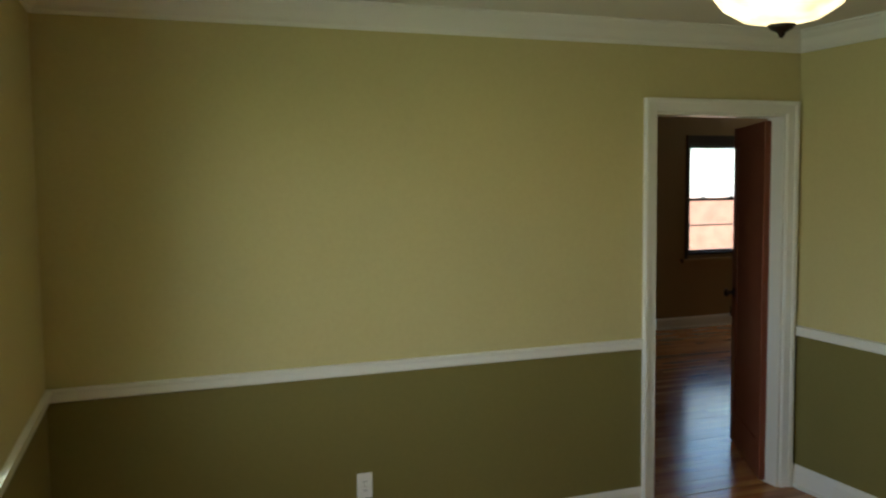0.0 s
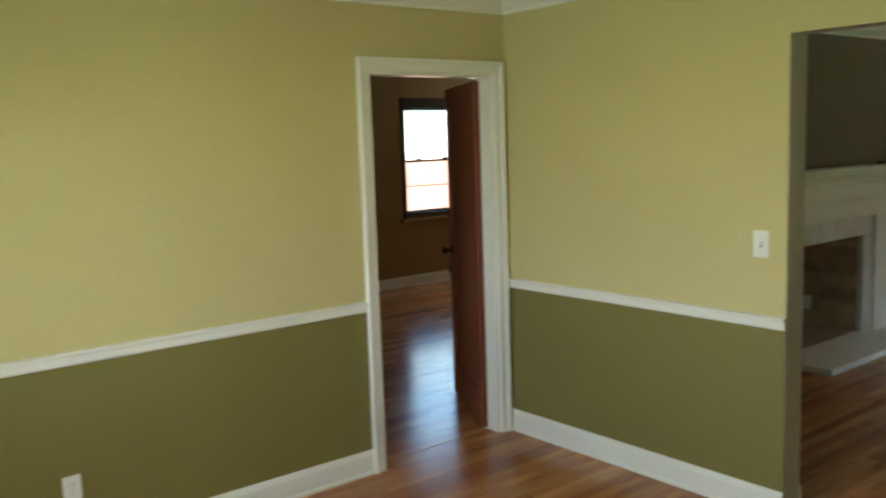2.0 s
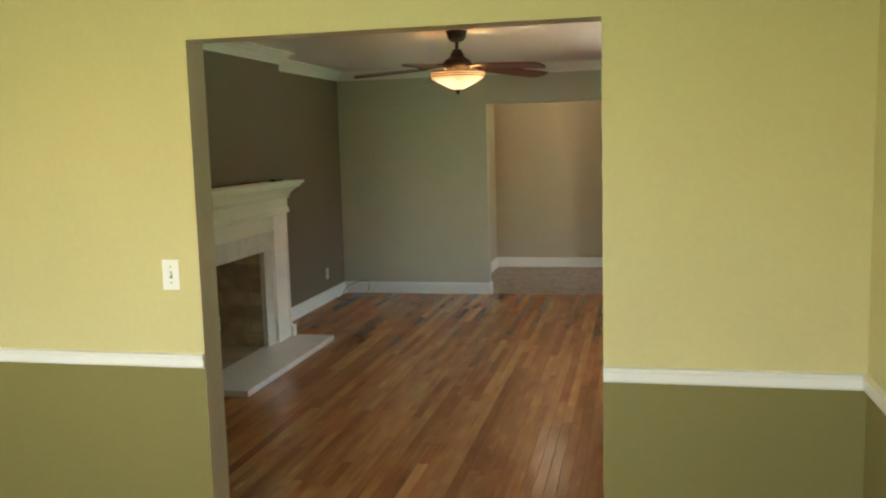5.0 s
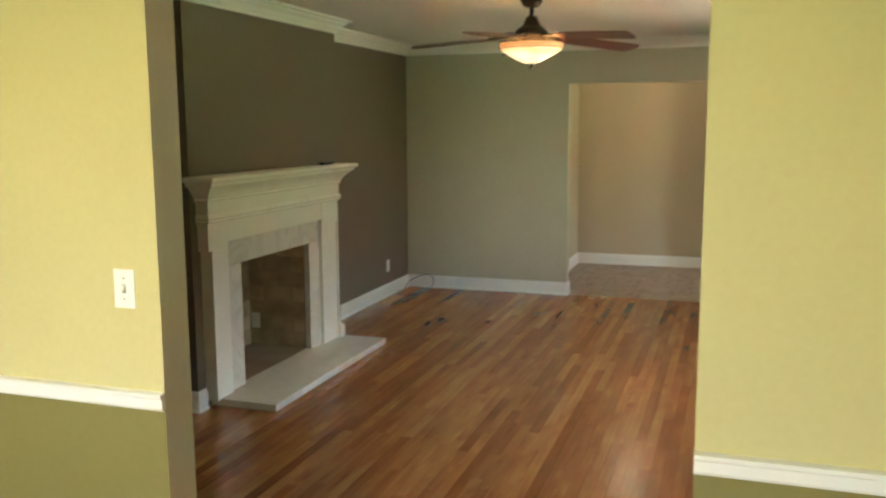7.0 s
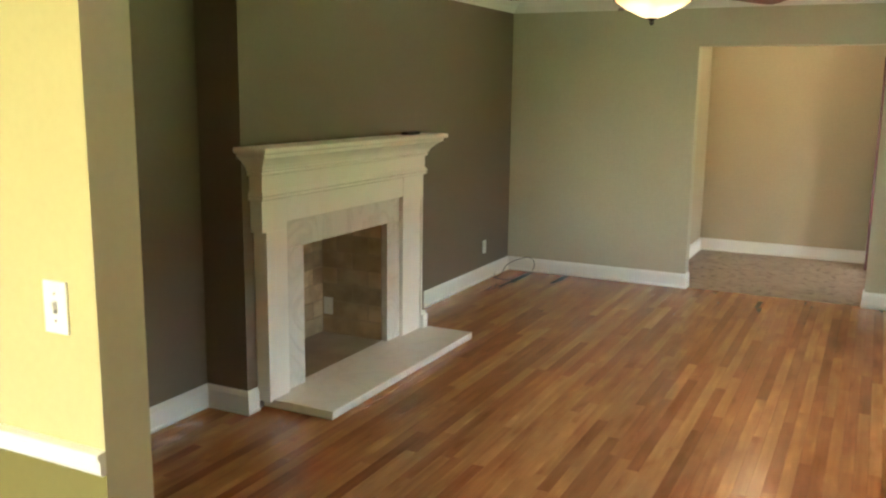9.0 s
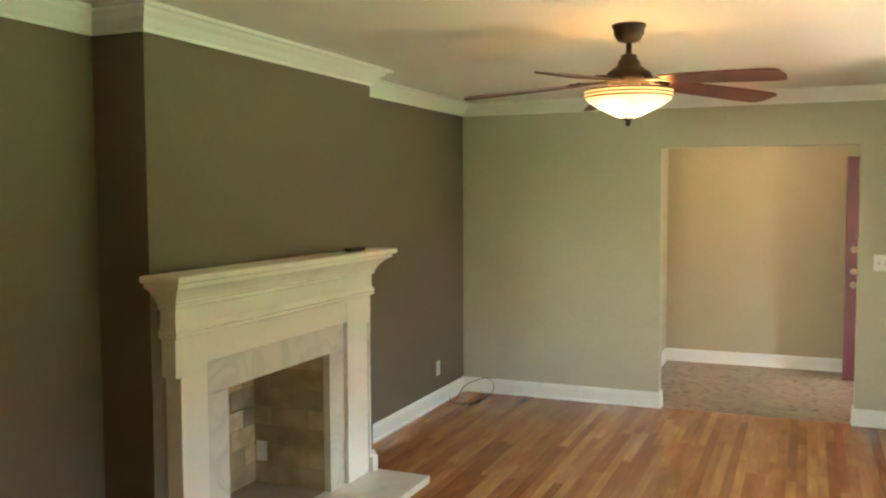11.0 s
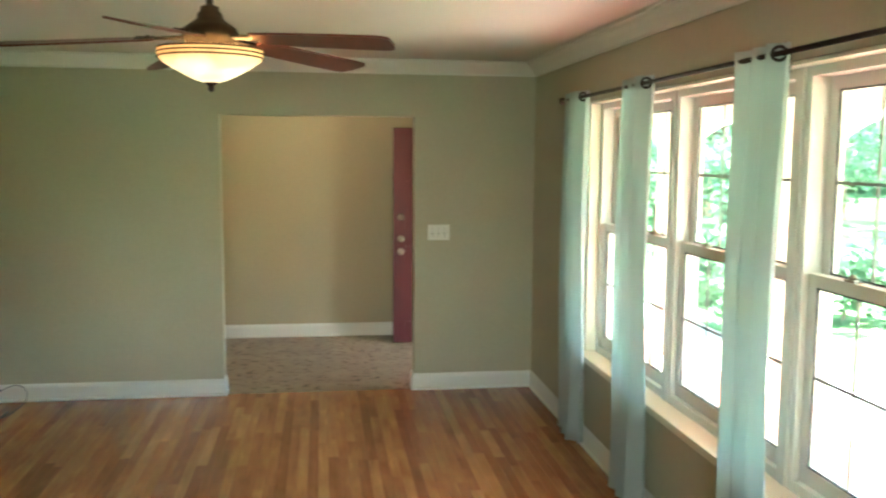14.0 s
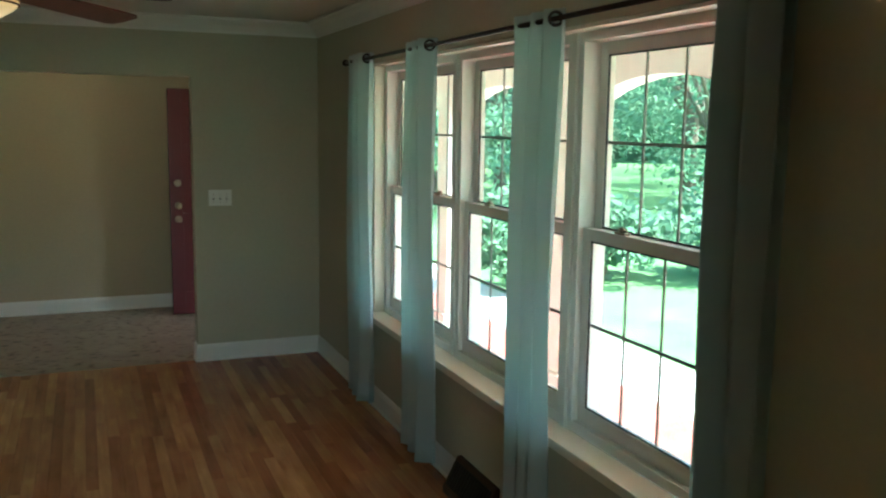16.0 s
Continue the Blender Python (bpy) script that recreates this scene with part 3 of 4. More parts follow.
part("frieze", local(fp, boxed(BX, BX + 0.08, F0 - 0.025, F1 + 0.025, 1.11, 1.36, 0.003)), MANTEL, fp)


def ledge(name, profile):
    path = [(BX, F1 + 0.025), (BX + 0.08, F1 + 0.025), (BX + 0.08, F0 - 0.025), (BX, F0 - 0.025)]
    part(name, local(fp, sweep(bmesh.new(), profile, path)), MANTEL, fp)


ledge("frieze_moulding", [(0.0, 1.103), (0.006, 1.103), (0.012, 1.11), (0.006, 1.12), (0.014, 1.13), (0.008, 1.137), (0.003, 1.15), (0, 1.152)])
ledge("bed_moulding", [(0.0, 1.225), (0.01, 1.226), (0.016, 1.236), (0.008, 1.246), (0.02, 1.252), (0.022, 1.262), (0.034, 1.28), (0.058, 1.302), (0.076, 1.316), (0.09, 1.322), (0.092, 1.342), (0, 1.342)])
ledge("shelf_edge", [(0.0, 1.342), (0.104, 1.342), (0.114, 1.349), (0.114, 1.364), (0.107, 1.372), (0, 1.372)])
part("shelf_top", local(fp, boxed(BX, BX + 0.08, F0 - 0.025, F1 + 0.025, 1.359, 1.3725)), MANTEL, fp)
for nm, b in (("marble_leg", (M0, G0, 0.05, 0.822)), ("marble_leg", (G1, M1, 0.05, 0.822)), ("marble_lintel", (M0, M1, 0.824, 0.975))):
    part(nm, local(fp, boxed(BX + 0.003, BX + 0.045, *b, 0.003)), MARBLE, fp, "grey-veined cream marble slab")
hearth = base("hearth", (BX, 7.96, 0), "polished cream marble hearth slab on the wooden floor", "hearth")
part("slab", local(hearth, boxed(BX, -1.505, 7.115, 8.80, 0.007, 0.05, 0.006)), HEARTH, hearth)
part("mortar_bed", local(hearth, boxed(BX, -1.513, 7.123, 8.792, 0.0, 0.0075)), MORTAR, hearth, "thin dark mortar bed under the slab")

# firebox with its bricks
fb = base("firebox", (BX, 7.88, 0.05), "open firebox lined with tan firebricks", "firebox")
XB = -2.40
FIREFLOOR = rough_ground("dusty_tan_slab", (0.27, 0.205, 0.135), (0.36, 0.28, 0.19), 6)
shell = bmesh.new()
box(shell, XB - 0.06, XB - 0.001, G0 - 0.07, G1 + 0.08, 0.0, 0.95)
box(shell, XB - 0.001, BX - 0.002, G1 + 0.0075, G1 + 0.085, 0.0, 0.95)
box(shell, XB - 0.001, BX - 0.002, G0 - 0.075, G0 - 0.001, 0.0, 0.95)
box(shell, XB - 0.001, BX - 0.004, G0 - 0.001, G1 + 0.0075, 0.9, 0.95)
part("mortar", local(fb, shell), MORTAR, fb)
part("firebox_floor", local(fb, boxed(XB - 0.01, BX, G0 - 0.012, G1 + 0.018, 0.0, 0.048)), FIREFLOOR, fb, "dusty tan hearth floor")
bricks = {}


def brick(length, m):
    if length not in bricks:
        bm = boxed(-length / 2, length / 2, -0.01, 0.01, -0.052, 0.052, 0.004)
        bricks[length] = mesh_of("brick", bm, FIREBRICK)
    ob = new("brick", bricks[length])
    ob.parent = fb
    ob.matrix_parent_inverse = fb.matrix_world.inverted()
    ob.matrix_basis = m


for k in range(8):
    z = 0.05 + 0.056 + k * 0.111
    s = k % 2
    y = G0 - 0.012 - (0.115 if s else 0.0)
    while y < G1:
        a, b = max(y, G0 - 0.012), min(y + 0.225, G1 + 0.018)
        if b - a > 0.03:
            brick(round(b - a, 3), pose(XB - 0.006, (a + b) / 2, z, 0, 0, 90))
        y += 0.233
    for yy in (G1 + 0.013, G0 - 0.006):
        x = XB + 0.01 - (0.115 if s else 0.0)
        while x < BX - 0.02:
            a, b = max(x, XB + 0.01), min(x + 0.225, BX - 0.004)
            if b - a > 0.03:
                brick(round(b - a, 3), pose((a + b) / 2, yy, z))
            x += 0.233

# small flat device lying on the mantel
rem = base("remote_control", (BX + 0.09, 8.55, 1.3735), "small black remote control lying on the mantel shelf", "remote")
part("case", boxed(-0.022, 0.022, -0.085, 0.085, 0, 0.018, 0.006), DARK_PLASTIC, rem)
for i in range(4):
    for j in range(2):
        part("button", turned(bmesh.new(), [(0.005, 0), (0.005, 0.002), (0.003, 0.003)], (-0.009 + j * 0.018, -0.05 + i * 0.03, 0.0178), 10), GRILLE, rem)


# ---- ceiling fan ----
fan = base("ceiling_fan", (-0.249, 8.165, H), "dark bronze five-blade ceiling fan with lit glass bowl", "ceiling fan")
FANZ = -0.244
part("canopy", turned(bmesh.new(), [(0.075, 0), (0.075, -0.012), (0.068, -0.02), (0.066, -0.045), (0.05, -0.07), (0.03, -0.078), (0.02, -0.08)]), BRONZE, fan, smooth=True)
part("downrod", turned(bmesh.new(), [(0.013, -0.078), (0.013, -0.15)], n=16), BRONZE, fan, smooth=True)
part("motor_housing", turned(bmesh.new(), [(0.02, -0.128), (0.034, -0.134), (0.036, -0.15), (0.046, -0.16), (0.05, -0.18), (0.075, -0.198), (0.095, -0.212), (0.105, -0.23), (0.105, -0.25),
     (0.09, -0.262), (0.085, -0.285), (0.06, -0.295)]), BRONZE, fan, smooth=True)
WOOD_BLADE, _n2, _l2, _b2 = shader("cherry_blade_wood", 0.35)
_g = noise_node(_n2, _l2, 1, 5, (40, 40, 8))
_l2.new(mixed(_n2, _l2, _g.outputs[0], (0.085, 0.024, 0.016), (0.17, 0.05, 0.032)), _b2.inputs["Base Color"])
for k in range(5):
    turn = radians(-30.0 + 72 * k)
    m = Matrix.Rotation(turn, 4, "Z") @ Matrix.Rotation(radians(4.2), 4, "Y")
    b = bmesh.new()
    outline = [(0.20, -0.052), (0.30, -0.062), (0.55, -0.07), (0.70, -0.07), (0.752, -0.066), (0.768, -0.052), (0.76, 0.02), (0.74, 0.06), (0.71, 0.07), (0.55, 0.07), (0.30, 0.062), (0.20, 0.052)]
    tilt = Matrix.Translation((0, 0, FANZ)) @ m @ Matrix.Rotation(radians(-12), 4, "X")
    top = [b.verts.new(tilt @ Vector((x, y, 0.004))) for x, y in outline]
    bot = [b.verts.new(tilt @ Vector((x, y, -0.004))) for x, y in outline]
    b.faces.new(top)
    b.faces.new(bot[::-1])
    for i in range(len(outline)):
        b.faces.new((top[i], bot[i], bot[(i + 1) % 12], top[(i + 1) % 12]))
    blade = part("blade", b, WOOD_BLADE, fan, "reddish cherry wood blade")
    ir = bmesh.new()
    box(ir, 0.08, 0.22, -0.018, 0.018, -0.004, 0.008, 0.003)
    box(ir, 0.2, 0.27, -0.04, 0.04, 0.0045, 0.0095, 0.002)
    for sx, sy in ((0.225, -0.025), (0.225, 0.025), (0.255, 0)):
        turned(ir, [(0.006, 0), (0.006, 0.003), (0.003, 0.004)], (sx, sy, 0.0095), 10)
    ir.transform(tilt)
    part("blade_iron", ir, BRONZE, fan)
part("light_fitter", turned(bmesh.new(), [(0.03, -0.29), (0.045, -0.298), (0.045, -0.31), (0.02, -0.314)]), BRONZE, fan, smooth=True)
BOWL = glowing("lit_amber_glass", (0.95, 0.4, 0.14), (1.3, 0.95, 0.55), 2.03, 2.118, 0.075)
BOWL_BAND = glowing("lit_orange_glass_rim", (1.0, 0.36, 0.1), (1.0, 0.42, 0.13), 2.11, 2.16, 0.075)
bowl = part("glass_bowl", turned(bmesh.new(), [(0.192, -0.322), (0.178, -0.338), (0.142, -0.361), (0.1, -0.384), (0.058, -0.404), (0.02, -0.415), (0.019, -0.411), (0.056, -0.4), (0.097, -0.38), (0.138, -0.357),
     (0.173, -0.336), (0.187, -0.322)], n=40, ring_shaped=True), BOWL, fan, "glowing cream alabaster glass bowl", smooth=True)
part("bowl_rim", turned(bmesh.new(), [(0.178, -0.286), (0.192, -0.29), (0.196, -0.3), (0.194, -0.3215), (0.187, -0.3215), (0.184, -0.3), (0.17, -0.29)], n=40, ring_shaped=True), BOWL_BAND, bowl, "amber glass rim", smooth=True)
for z, r in ((-0.292, 0.194), (-0.307, 0.1965), (-0.322, 0.194)):
    part("rim_band", turned(bmesh.new(), [(r - 0.002, z - 0.003), (r + 0.003, z - 0.003), (r + 0.003, z + 0.003), (r - 0.002, z + 0.003)], n=40, ring_shaped=True), BRONZE, bowl)
part("finial", turned(bmesh.new(), [(0.026, -0.409), (0.028, -0.415), (0.014, -0.422), (0.01, -0.43), (0.014, -0.436), (0.008, -0.446), (0.002, -0.449)], n=16), BRONZE, fan, smooth=True)

# ---- dining room ceiling lamp ----
dl = base("ceiling_lamp", (-0.63, 3.28, H), "dark bronze semi-flush lamp with lit alabaster bowl", "ceiling lamp")
part("canopy", turned(bmesh.new(), [(0.07, 0), (0.07, -0.015), (0.03, -0.03), (0.012, -0.04)]), BRONZE, dl, smooth=True)
part("stem", turned(bmesh.new(), [(0.008, -0.035), (0.008, -0.315)], n=12), BRONZE, dl, smooth=True)
DBOWL = glowing("lit_dining_glass", (0.85, 0.5, 0.18), (1.15, 0.9, 0.5), 2.12, 2.26, 0.38)
part("glass_bowl", turned(bmesh.new(), [(0.215, -0.17), (0.2, -0.215), (0.165, -0.26), (0.11, -0.295), (0.04, -0.312), (0.038, -0.306), (0.108, -0.289), (0.16, -0.255), (0.194, -0.212), (0.21, -0.17)], n=40, ring_shaped=True), DBOWL, dl, "glowing cream alabaster glass bowl", smooth=True)
part("finial", turned(bmesh.new(), [(0.036, -0.306), (0.04, -0.314), (0.03, -0.325), (0.012, -0.335), (0.008, -0.345), (0.003, -0.35)], n=16), BRONZE, dl, smooth=True)


# ---- entry ceiling lamp ----
el = base("ceiling_lamp", (-0.05, 12.30, H), "small flush ceiling lamp with lit glass dome in the entry", "ceiling lamp")
part("canopy", turned(bmesh.new(), [(0.15, 0), (0.155, -0.008), (0.15, -0.02), (0.13, -0.024)]), BRONZE, el, smooth=True)
EBOWL = glowing("lit_entry_glass", (1.0, 0.7, 0.42), (1.1, 0.85, 0.58), 2.3, 2.42, 0.9)
part("glass_dome", turned(bmesh.new(), [(0.14, -0.024), (0.138, -0.05), (0.118, -0.085), (0.08, -0.11), (0.03, -0.122), (0.028, -0.118), (0.077, -0.106), (0.113, -0.082), (0.132, -0.049), (0.134, -0.024)], n=32, ring_shaped=True), EBOWL, el, "glowing frosted glass dome", smooth=True)
part("finial", turned(bmesh.new(), [(0.026, -0.117), (0.03, -0.123), (0.012, -0.132), (0.004, -0.14)], n=14), BRONZE, el, smooth=True)


# ---- plates, outlets, vent, cable ----
def plate(name, m, gangs, label, kind_, finish=PLATE):
    """A wall plate facing its own +z, up along +y."""
    w = 0.07 + 0.046 * (gangs - 1)
    ob = base(name, m, label, name.replace("_", " "))
    part("cover_plate", boxed(-w / 2, w / 2, -0.0575, 0.0575, 0, 0.006, 0.003), finish, ob)
    for g in range(gangs):
        x = (g - (gangs - 1) / 2) * 0.046
        if kind_ == "toggle":
            part("toggle", boxed(x - 0.005, x + 0.005, -0.004, 0.012, 0.0055, 0.017, 0.002), finish, ob)
            part("toggle_slot", boxed(x - 0.0065, x + 0.0065, -0.0135, 0.0135, 0.0055, 0.0066), GRILLE, ob)
        elif kind_ == "outlet":
            for y in (-0.02, 0.02):
                part("socket", boxed(x - 0.016, x + 0.016, y - 0.014, y + 0.014, 0.005, 0.0075, 0.002), finish, ob)
                for s in (-0.006, 0.006):
                    part("slot", boxed(x + s - 0.0012, x + s + 0.0012, y - 0.004, y + 0.005, 0.007, 0.0079), DARK_PLASTIC, ob)
        for y in ((-0.03, 0.03) if kind_ == "toggle" else (0,)):
            part("screw", turned(bmesh.new(), [(0.003, 0.005), (0.003, 0.0068), (0.002, 0.0072)], (x, y, 0), 8), STEEL, ob)
    return ob


BROWN_COVER = painted("dark_brown_plastic", (0.03, 0.018, 0.013), 0.4, 0.05, 0.02)
plate("light_switch", pose(-0.694, YD, 1.19, 90, 0, 0), 1, "white toggle light switch on the khaki yellow wall", "toggle")
plate("light_switch", pose(1.02, YF, 1.19, 90, 0, 0), 3, "white triple light switch plate on the end wall", "toggle")
plate("wall_outlet", pose(DX, 2.45, 0.328, 90, 0, 90), 1, "white wall outlet on the olive dado", "outlet")
plate("wall_outlet", pose(LX, 10.56, 0.30, 90, 0, 90), 1, "white wall outlet on the taupe accent wall", "outlet")
plate("wall_outlet", pose(-0.80, 11.95, 0.365, 90, 0, 90), 1, "white wall outlet on the entry wall", "outlet")
plate("wall_outlet", pose(-6.662, 8.05, 0.15, 90, 0, 90), 1, "dark brown outlet cover on the back room baseboard", "outlet", BROWN_COVER)
plate("wall_plate", pose(-2.345, G1, 0.235, 90, 0, 0), 1, "small white blank plate inside the firebox", "blank")

vent = base("floor_register", (RX - 0.03, 8.19, 0), "dark brown metal baseboard register below the window", "vent")
vb = bmesh.new()
q = [(-0.065, 0), (0.0295, 0), (0.0295, 0.17), (0.01, 0.17), (-0.065, 0.03)]
rows_ = [[vb.verts.new((x, y, z)) for x, z in q] for y in (-0.21, 0.21)]
vb.faces.new(rows_[0])
vb.faces.new(rows_[1])
for i in range(5):
    vb.faces.new((rows_[0][i], rows_[0][(i + 1) % 5], rows_[1][(i + 1) % 5], rows_[1][i]))
REGISTER = metal("brown_enamel", (0.1, 0.055, 0.035), 0.5)
part("body", vb, REGISTER, vent)
for i in range(14):
    y = -0.18 + i * 0.0277
    f = bmesh.new()
    box(f, -0.004, 0.004, y - 0.009, y + 0.009, -0.06, 0.06)
    f.transform(Matrix.Translation((-0.029, 0, 0.1)) @ Matrix.Rotation(radians(28.2), 4, "Y"))
    part("louvre", f, BRONZE, vent)


def cord(name, pts, r, mat, label, category, cyclic=False):
    cu = bpy.data.curves.new(name, "CURVE")
    cu.dimensions, cu.bevel_depth, cu.bevel_resolution, cu.resolution_u = "3D", r, 2, 8
    sp = cu.splines.new("BEZIER")
    sp.bezier_points.add(len(pts) - 1)
    for p, co in zip(sp.bezier_points, pts):
        p.co = co
        p.handle_left_type = p.handle_right_type = "AUTO"
    tmp = bpy.data.objects.new("tmp", cu)
    me = bpy.data.meshes.new_from_object(tmp)
    bpy.data.objects.remove(tmp)
    ob = new(name, me)
    me.materials.clear()
    me.materials.append(mat)
    return tagged(ob, label, category)


loop = [(-2.195, 10.86, 0.10), (-2.19, 10.78, 0.02), (-2.12, 10.66, 0.006), (-1.98, 10.68, 0.006), (-1.88, 10.78, 0.04), (-1.84, 10.86, 0.1), (-1.9, 10.92, 0.165),
        (-2.0, 10.9, 0.15), (-2.09, 10.83, 0.1), (-2.12, 10.74, 0.02), (-2.16, 10.68, 0.006), (-2.2, 10.7, 0.006)]
cord("cable", loop, 0.003, DARK_PLASTIC, "thin black coaxial cable coiled on the floor", "cable")


# ---- doors ----
def panel_door(name, w, h, t, mat, rows, label, bevelled=0.012):
    """A panelled leaf: hinge at the origin, leaf along +x, faces at y = 0 and -t."""
    d = base(name, (0, 0, 0), label, "door", kind="structure")
    part("leaf", boxed(0, w, -t + 0.008, -0.008, 0, h), mat, d)
    st = 0.11
    def strip(nm, *b):
        part(nm, boxed(b[0], b[1], -t, 0, b[2], b[3], 0.003), mat, d)
    strip("stile", 0, st, 0, h)
    strip("stile", w - st, w, 0, h)
    zs = [0.0] + rows + [h]
    for i, z in enumerate(zs):
        a, b = (0, 0.2) if i == 0 else ((h - 0.12, h) if i == len(zs) - 1 else (z - 0.06, z + 0.06))
        strip("rail", st, w - st, a, b)
    return d


RED = painted("dark_red_door_paint", (0.085, 0.017, 0.019), 0.3, 0.1, 0.05)
RED_WOOD, _n3, _l3, _b3 = shader("red_brown_stained_wood", 0.3)
_g3 = noise_node(_n3, _l3, 1, 5, (60, 60, 2.5))
_l3.new(mixed(_n3, _l3, _g3.outputs[0], (0.17, 0.05, 0.03), (0.3, 0.095, 0.055)), _b3.inputs["Base Color"])
door_1 = panel_door("door_1", 0.80, 1.975, 0.036, RED_WOOD, [], "red-brown stained wooden door standing open into the back room")
door_1.matrix_world = pose(DX - 0.105, 4.735, 0.012, 0, 0, 152)
kb = bmesh.new()
for s in (0, 1):
    m = Matrix.Translation((0.74, 0 if s else -0.036, 0.95)) @ Matrix.Rotation(radians(-90 if s else 90), 4, "X")
    turned(kb, [(0.03, 0), (0.03, 0.004), (0.01, 0.008), (0.01, 0.03), (0.024, 0.038), (0.027, 0.05), (0.018, 0.06), (0.004, 0.063)], n=20, m=m)
part("door_knob", kb, BRONZE, door_1, smooth=True)
door_2 = panel_door("door_2", 0.92, 2.0, 0.044, RED, [0.85, 1.45], "dark red panelled front door standing open into the entry")
door_2.matrix_world = pose(RX - 0.005, 12.74, 0.008, 0, 0, 180)
for z, big in ((1.18, 0), (0.98, 1), (0.86, 0)):
    hw = bmesh.new()
    m = Matrix.Translation((0.85, 0, z)) @ Matrix.Rotation(radians(-90), 4, "X")
    if big:
        turned(hw, [(0.03, 0), (0.03, 0.005), (0.011, 0.01), (0.011, 0.03), (0.025, 0.038), (0.028, 0.052), (0.018, 0.06), (0.004, 0.062)], n=20, m=m)
    else:
        turned(hw, [(0.03, 0), (0.032, 0.004), (0.027, 0.014), (0.01, 0.016)], n=20, m=m)
        box(hw, 0.846, 0.854, 0.012, 0.03, z - 0.016, z + 0.016, 0.002)
    part("door_knob" if big else "deadbolt", hw, STEEL, door_2, "satin nickel", smooth=False)
fdf = base("door_frame_2", (RX, 12.23, 0), "white painted front door frame", "door frame", kind="structure")
for nm, b in (("jamb", (11.77, 11.79, 0, 2.03)), ("jamb", (12.67, 12.69, 0, 2.03)), ("jamb_head", (11.77, 12.69, 2.03, 2.05))):
    part(nm, local(fdf, boxed(RX + 0.002, RX + 0.25, *b)), WHITE, fdf)

# back room window
bw = base("window_4", (-6.75, 7.87, 0.82), "double-hung window with dark stained sashes in the back room", "window", kind="structure")
DARKWOOD = painted("dark_stained_sash", (0.045, 0.03, 0.022), 0.4, 0.1, 0.05)
fr = bmesh.new()
for b in ((7.42, 7.45), (8.29, 8.32)):
    box(fr, -6.81, -6.67, *b, 0.82, 2.06)
box(fr, -6.81, -6.67, 7.45, 8.29, 2.04, 2.06)
box(fr, -6.81, -6.66, 7.45, 8.29, 0.82, 0.845)
part("window_frame", local(bw, fr), DARKWOOD, bw)
box_ = [(7.40, 7.42, 0.78, 2.15), (8.32, 8.34, 0.78, 2.15), (7.42, 8.32, 2.06, 2.15)]
for b in box_:
    part("window_casing", local(bw, boxed(-6.68, -6.66, *b, 0.003)), DARKWOOD, bw)
part("window_sill", local(bw, boxed(-6.68, -6.62, 7.34, 8.40, 0.74, 0.78, 0.004)), BROWN_ROOM, bw)
for z0, z1, x in ((1.42, 2.04, -6.78), (0.845, 1.45, -6.75)):
    sb = bmesh.new()
    for b in ((7.45, 7.472, z0, z1), (8.268, 8.29, z0, z1), (7.472, 8.268, z0, z0 + 0.024), (7.472, 8.268, z1 - 0.024, z1)):
        box(sb, x, x + 0.03, *b)
    sash = part("sash", local(bw, sb), DARKWOOD, bw)
    if z0 < 1:
        part("muntin", local(bw, boxed(x + 0.006, x + 0.024, 7.472, 8.268, (z0 + z1) / 2 - 0.007, (z0 + z1) / 2 + 0.007)), DARKWOOD, sash)
        for yy in (7.68, 8.06):
            lk = bmesh.new()
            box(lk, x + 0.002, x + 0.028, yy - 0.035, yy + 0.035, z1, z1 + 0.012, 0.003)
            turned(lk, [(0.012, 0), (0.013, 0.012), (0.007, 0.018)], (x + 0.015, yy, z1 + 0.012), 12)
            part("sash_lock", local(bw, lk), BRONZE, sash)
    p = part("pane", local(bw, boxed(x + 0.012, x + 0.016, 7.472, 8.268, z0 + 0.024, z1 - 0.024)), GLASS, sash)
    p.visible_shadow = False

# ---- outside ----
GRASS = rough_ground("sunlit_lawn", (0.085, 0.17, 0.06), (0.13, 0.22, 0.09), 1.5)
CONCRETE = rough_ground("pale_concrete", (0.5, 0.48, 0.43), (0.62, 0.6, 0.55), 2.5)
PORCH_BRICK = rough_ground("red_porch_brick", (0.27, 0.07, 0.06), (0.37, 0.11, 0.095), 4)
PORCH_WHITE = painted("white_porch_paint", (0.78, 0.77, 0.74), 0.5, 0.03, 0.05)
PALE_BRICK = rough_ground("pale_red_brick", (0.24, 0.11, 0.085), (0.34, 0.17, 0.13), 4)
TAN_BOX = painted("weathered_tan_metal", (0.3, 0.19, 0.085), 0.5, 0.1, 0.05)
NEIGHBOUR_WHITE = painted("weathered_grey_siding", (0.42, 0.4, 0.38), 0.6, 0.08, 0.05)
BARK = rough_ground("grey_bark", (0.12, 0.09, 0.07), (0.2, 0.16, 0.12), 12)
LEAF = leafy("sunlit_leaves", (0.15, 0.26, 0.15))
gb_ = bmesh.new()
box(gb_, -400, 400, -400, 400, -0.9, -0.62)
thing("ground", gb_, GRASS, "sunlit green lawn round the house", "lawn", kind="structure")
thing("house_plinth", boxed(-7.0, 1.985, -0.3, 13.4, -0.62, -0.06), CONCRETE, "concrete foundation under the house", "foundation", kind="structure")
thing("house_roof", boxed(-7.6, 1.985, -0.8, 14.0, H + 0.105, H + 0.3), CEIL, "plain roof slab over the rooms", "roof", kind="structure")
thing("porch_floor", boxed(1.99, 3.62, 3.0, 15.6, -0.62, -0.10), PORCH_BRICK, "red brick front porch floor", "porch", kind="structure")
